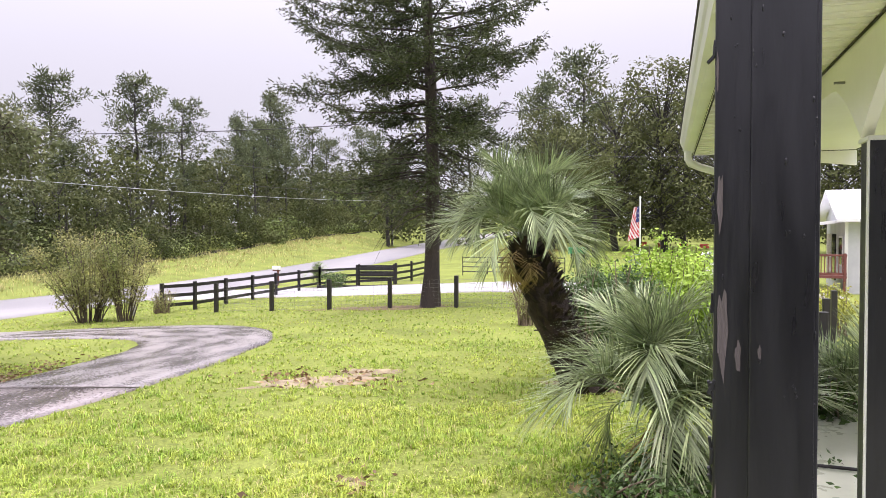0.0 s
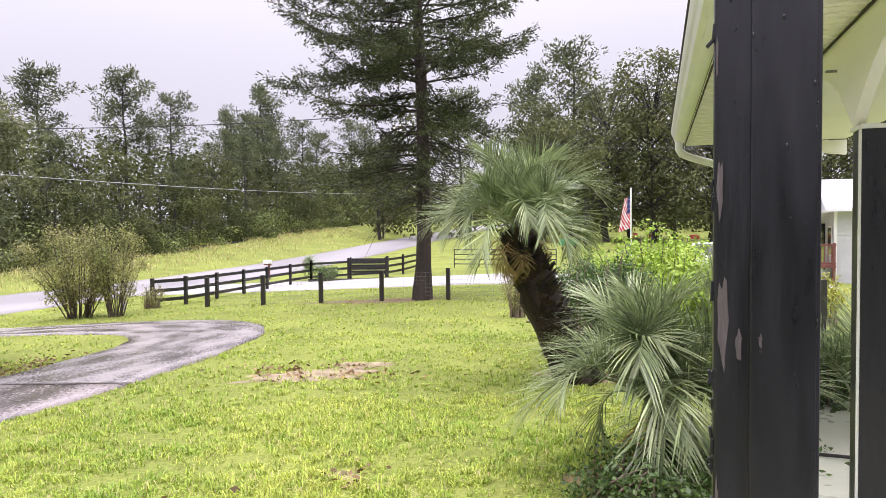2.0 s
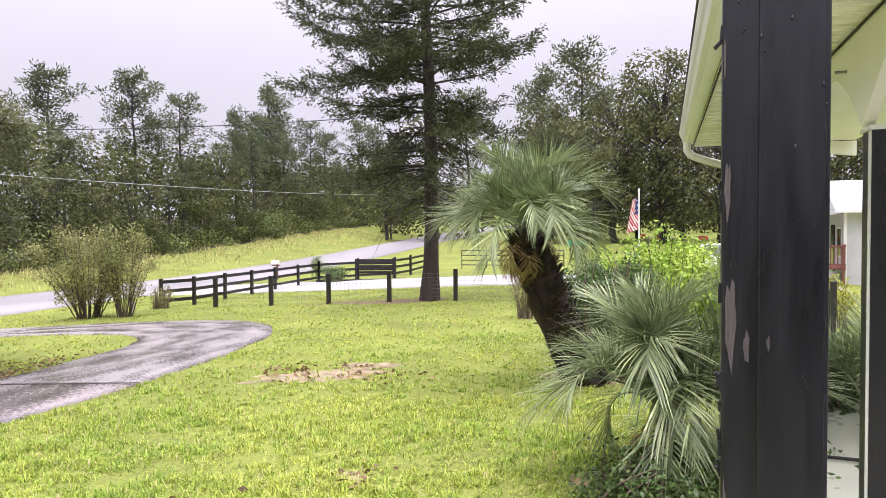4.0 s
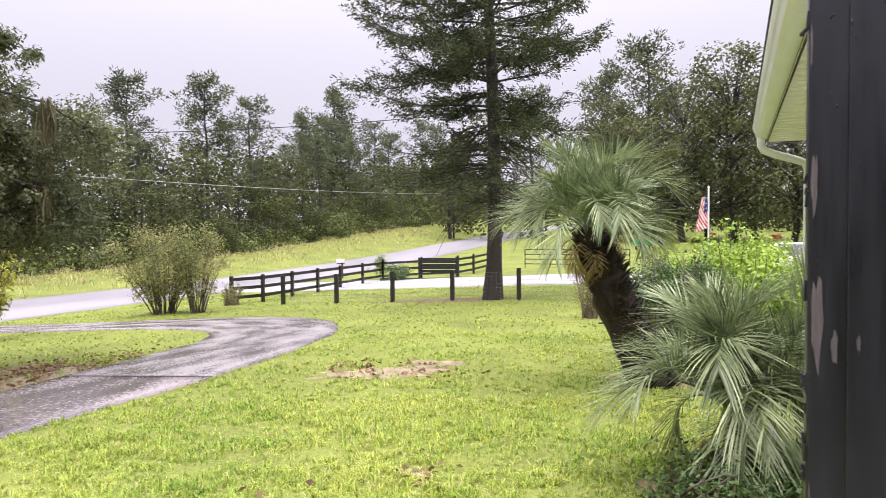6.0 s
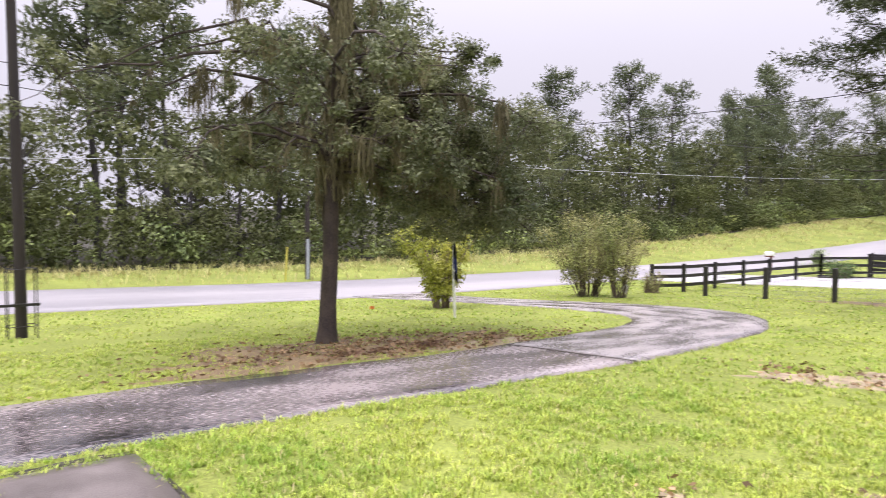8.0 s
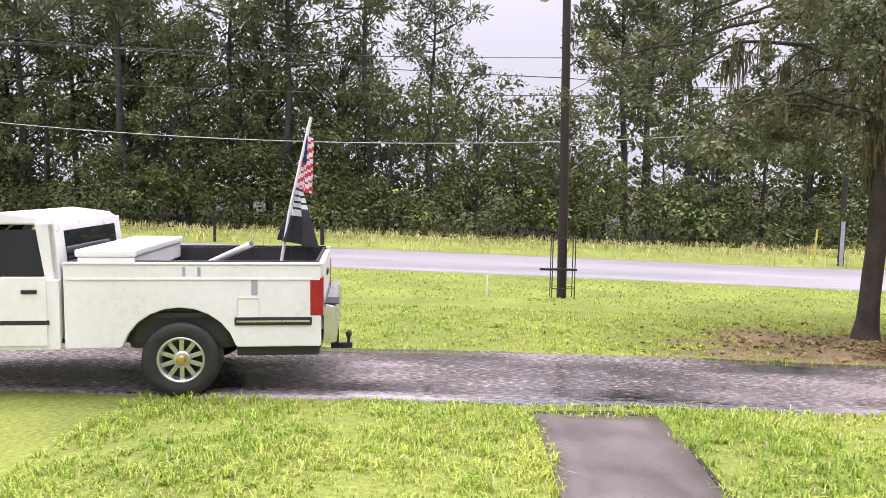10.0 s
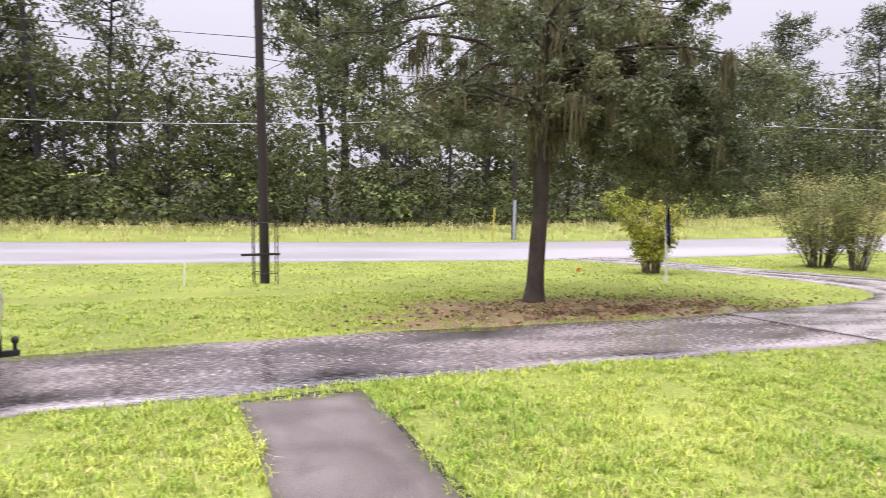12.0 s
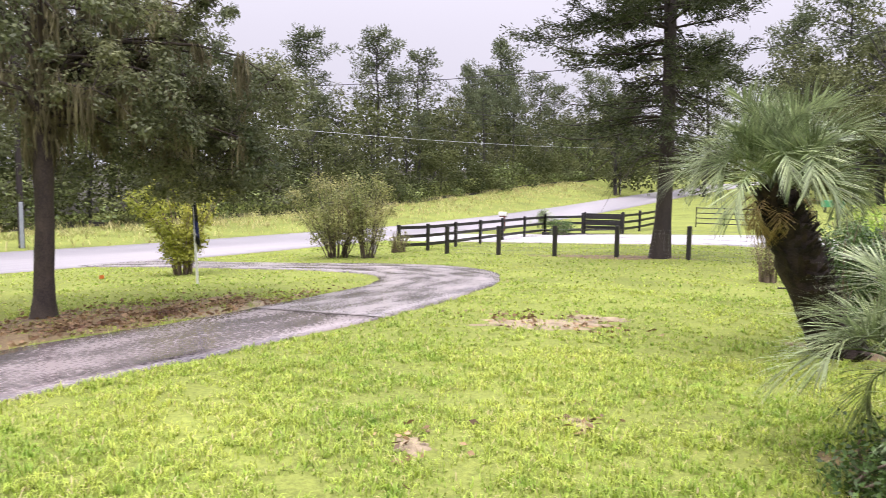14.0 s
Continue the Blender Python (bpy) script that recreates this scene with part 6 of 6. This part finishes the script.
part("stub", boxed((0, 0, 0.33), (0.16, 0.16, 0.7), 0.02), m_concrete, stub)
fb = thing("fallen_branch", (-2.3, 17.2, h(-2.3, 17.2)), "fallen dead branch on the lawn", "branch")
tube_part("stick", [(0, 0, 0.03), (0.4, 0.05, 0.06), (0.9, -0.02, 0.03)], 0.02, m_bark, fb, 6)


# ---------------------------------------------------------------- bare soil and grass
def soil(name, x, y, rx, ry, mat, label, seed, turn=0.0):
    """Ragged patch of bare ground lying on the lawn."""
    g = np.random.default_rng(seed)
    n, m = 48, 7
    a = np.linspace(0, 2 * np.pi, n, endpoint=False)
    e = 1 + sum(g.uniform(0.05, 0.16) * np.sin(k * a + g.uniform(0, 6)) for k in (2, 3, 5, 7, 11))
    V = [(x, y)]
    for r in np.linspace(1 / m, 1, m):
        px_, py_ = rx * r * e * np.cos(a), ry * r * e * np.sin(a)
        c, s = math.cos(radians(turn)), math.sin(radians(turn))
        V += list(zip(x + c * px_ - s * py_, y + s * px_ + c * py_))
    V = np.array(V)
    rim = np.concatenate([[0], np.repeat(np.linspace(1 / m, 1, m), n)])
    V = np.column_stack([V, land(V[:, 0], V[:, 1]) + 0.014 * (1 - rim ** 4) + 0.002 + 0.004 * g.uniform(0, 1, len(V)) * (rim < 0.9)])
    bm = bmesh.new()
    vs = [bm.verts.new(v) for v in V]
    for k in range(n):
        bm.faces.new((vs[0], vs[1 + k], vs[1 + (k + 1) % n]))
        for r in range(m - 1):
            o = 1 + r * n
            bm.faces.new((vs[o + k], vs[o + n + k], vs[o + n + (k + 1) % n], vs[o + (k + 1) % n]))
    me = bpy.data.meshes.new(name)
    bm.to_mesh(me)
    bm.free()
    me.materials.append(mat)
    tagged(new(name, me), label, "bare soil", kind="structure")
    return x, y, rx, ry, turn


SOIL = [soil("bare_patch", -4.55, 9.9, 1.05, 0.42, m_sand, "bare sandy patch in the lawn", 1, 35),
        soil("bare_patch", -4.1, 10.9, 0.5, 0.28, m_sand, "bare sandy patch in the lawn", 2, 20),
        soil("bare_patch", -11.2, 6.2, 1.35, 3.6, m_litter, "brown leaf litter and thin grass under the oak", 3, 4),
        soil("bare_patch", -10.1, 8.6, 0.55, 1.3, m_sand, "sandy soil along the drive's edge", 4, 2),
        soil("bare_patch", -10.05, 4.2, 0.4, 1.5, m_litter, "brown bare soil along the drive's edge", 5, 0),
        soil("bare_patch", -3.2, 4.4, 0.12, 0.22, m_sand, "small bare sandy spot", 6, 50),
        soil("bare_patch", -2.3, 5.7, 0.10, 0.18, m_sand, "small bare sandy spot", 7, 60),
        soil("bare_patch", -8.3, 23.6, 2.6, 0.9, m_litter, "brown needle litter under the conifer", 8, 0),
        soil("bare_patch", -6.68, 0.9, 0.13, 0.62, m_woodfloor, "dark soil between the walk and the drive", 11, 0),
        soil("bare_patch", -3.6, 1.5, 2.6, 0.06, m_woodfloor, "dark soil along the walk's edge", 12, 0),
        soil("bare_patch", -0.5, 10.7, 0.6, 0.5, m_litter, "brown litter under the palm", 9, 0),
        soil("bare_patch", 0.55, 6.0, 0.9, 1.1, m_litter, "dark bed soil under the low palm", 10, 0)]

POLY = np.concatenate([di, do[::-1]])


def on_drive(p):
    inside = np.zeros(len(p), bool)
    ok = (p[:, 0] < -6.6) & (p[:, 0] > -24)
    q = p[ok]
    c = np.zeros(len(q), bool)
    a, b = POLY, np.roll(POLY, -1, axis=0)
    for (x1, y1), (x2, y2) in zip(a, b):
        if y1 == y2:
            continue
        hit = ((y1 > q[:, 1]) != (y2 > q[:, 1])) & (q[:, 0] < (x2 - x1) * (q[:, 1] - y1) / (y2 - y1) + x1)
        c ^= hit
    inside[ok] = c
    return inside


def grass(name, x0, x1, y0, y1, per_m2, hgt, width, g, mat, label, keep=None, patchy=0.5, tufted=7):
    n = int((x1 - x0) * (y1 - y0) * per_m2)
    tuft = np.column_stack([g.uniform(x0, x1, n // tufted), g.uniform(y0, y1, n // tufted)])
    of = g.integers(0, n // tufted, n)
    off = g.normal(0, 0.022 * hgt / 0.08, (n, 2))
    p = tuft[of] + off
    k = ~on_drive(p)
    k &= ~((p[:, 1] > 0.42) & (p[:, 1] < 1.41) & (p[:, 0] > -6.42))
    k &= ~((p[:, 0] > 0.75) & (p[:, 1] < 9.0))
    clump = np.sin(p[:, 0] * 2.1 + 1.3 * np.sin(p[:, 1] * 1.7)) * np.sin(p[:, 1] * 2.6 + 1.1 * np.sin(p[:, 0] * 2.3)) + 0.5 * np.sin(p[:, 0] * 6.3 + p[:, 1] * 4.9) * np.sin(p[:, 1] * 7.1 - p[:, 0] * 3.7)
    k &= g.uniform(-1.5, 1.5, n) * patchy < clump + 0.75
    for sx, sy, rx, ry, turn in SOIL:
        c, s = math.cos(radians(turn)), math.sin(radians(turn))
        u, v = (p[:, 0] - sx) * c + (p[:, 1] - sy) * s, -(p[:, 0] - sx) * s + (p[:, 1] - sy) * c
        rr = (u / rx) ** 2 + (v / ry) ** 2
        k &= ~((rr < 1.25) & (g.uniform(0, 1, n) > 0.45 + 0.45 * np.clip(rr, 0, 1.25) ** 2))
    if keep is not None:
        k &= keep(p)
    p, clump, off = p[k], clump[k], off[k]
    size = g.uniform(0.6, 1.3, len(tuft))[of[k]]
    n = len(p)
    z = land(p[:, 0], p[:, 1])
    base = np.column_stack([p, z])
    a = np.arctan2(off[:, 1], off[:, 0]) + g.normal(0, 0.6, n)
    d = np.column_stack([np.cos(a), np.sin(a), np.zeros(n)])
    s = np.column_stack([-np.sin(a), np.cos(a), np.zeros(n)])
    hh_ = (hgt * g.uniform(0.45, 1.25, n) * (0.8 + 0.3 * np.clip(clump, -0.6, 1)) * size)[:, None]
    bend = g.uniform(0.2, 1.5, (n, 1))
    w = width * g.uniform(0.7, 1.3, (n, 1))
    up = np.array([[0, 0, 1.0]])
    mid = base + up * hh_ * 0.62 + d * hh_ * bend * 0.35
    tip = base + up * hh_ * (1.0 - 0.42 * bend) + d * hh_ * bend * 0.95
    V = np.stack([base - s * w, base + s * w, mid + s * w * 0.8, mid - s * w * 0.8, tip + s * w * 0.12, tip - s * w * 0.12], 1).reshape(-1, 3)
    o = np.arange(n)[:, None] * 6
    F = np.concatenate([o + np.array([[0, 1, 2, 3]]), o + np.array([[3, 2, 4, 5]])])
    tagged(new(name, mesh_np(name, V, F, mat)), label, "grass", kind="stuff")


gg = np.random.default_rng(2024)
near = lambda p: (np.hypot(p[:, 0], p[:, 1]) < 9.2) & (np.hypot(p[:, 0], p[:, 1]) > 3.4)
mid_ = lambda p: (np.hypot(p[:, 0], p[:, 1]) >= 9.2) & (np.hypot(p[:, 0], p[:, 1]) < 15.5)
far_ = lambda p: (np.hypot(p[:, 0], p[:, 1]) >= 15.5) & (p[:, 0] > -23)
grass("grass_near", -7.2, 0.8, -3.5, 9.2, 1750, 0.086, 0.0050, gg, m_blade, "wet bright yellow-green grass blades", near, 0.35)
grass("grass_lawn", -14.5, 1.5, -7, 15.5, 540, 0.072, 0.0058, gg, m_blade, "wet bright yellow-green grass blades", mid_, 0.4)
grass("grass_far_lawn", -23, 3, -14, 30, 85, 0.062, 0.013, gg, m_blade, "wet bright yellow-green grass", far_, tufted=2)
grass("verge_grass", -39.5, -30.3, -45, 95, 30, 0.46, 0.020, gg, m_verge, "tall dry yellow-green grass on the far verge", lambda p: gg.uniform(0, 1, len(p)) < 0.12 + 0.88 * np.clip((-32.5 - p[:, 0]) / 5, 0, 1), 0.7)


def fallen_leaves(name, spots, g, label):
    """Brown leaves lying on the ground, thinning outwards from each spot: x, y, rx, ry, count."""
    P = np.concatenate([np.column_stack([g.normal(x, rx, n), g.normal(y, ry, n)]) for x, y, rx, ry, n in spots])
    P = P[~on_drive(P)]
    clumpy = np.sin(P[:, 0] * 3.1 + np.sin(P[:, 1] * 2.2)) * np.sin(P[:, 1] * 3.7 + P[:, 0]) + 0.5 * np.sin(P[:, 0] * 9 + P[:, 1] * 7)
    P = P[clumpy > g.uniform(-1.0, 0.8, len(P))]
    n = len(P)
    c = np.column_stack([P, land(P[:, 0], P[:, 1]) + g.uniform(0.02, 0.06, n)])
    a = g.uniform(0, 2 * np.pi, n)
    ax = np.column_stack([np.cos(a), np.sin(a), np.zeros(n)]) * 3
    v, f = leaves_np(c, 0.085, 0.05, g, axis=ax, face=None)
    tagged(new(name, mesh_np(name, v, f, m_fallen)), label, "fallen leaves", kind="stuff")


m_fallen = leafy("fallen_leaf", (0.12, 0.060, 0.032), (0.34, 0.23, 0.115), vary=0.45, rough=0.6, transmit=0.1, scale=1.5)
fallen_leaves("fallen_leaves", ((-10.7, 6.9, 0.5, 1.9, 3000), (-10.3, 8.6, 0.4, 1.2, 1000), (-11.8, 6.6, 0.8, 1.7, 900), (-4.5, 10.0, 0.75, 0.4, 420), (-3.2, 4.4, 0.25, 0.25, 50), (-2.3, 5.7, 0.2, 0.25, 40)), gg, "brown leaves scattered in thin grass under the oak")
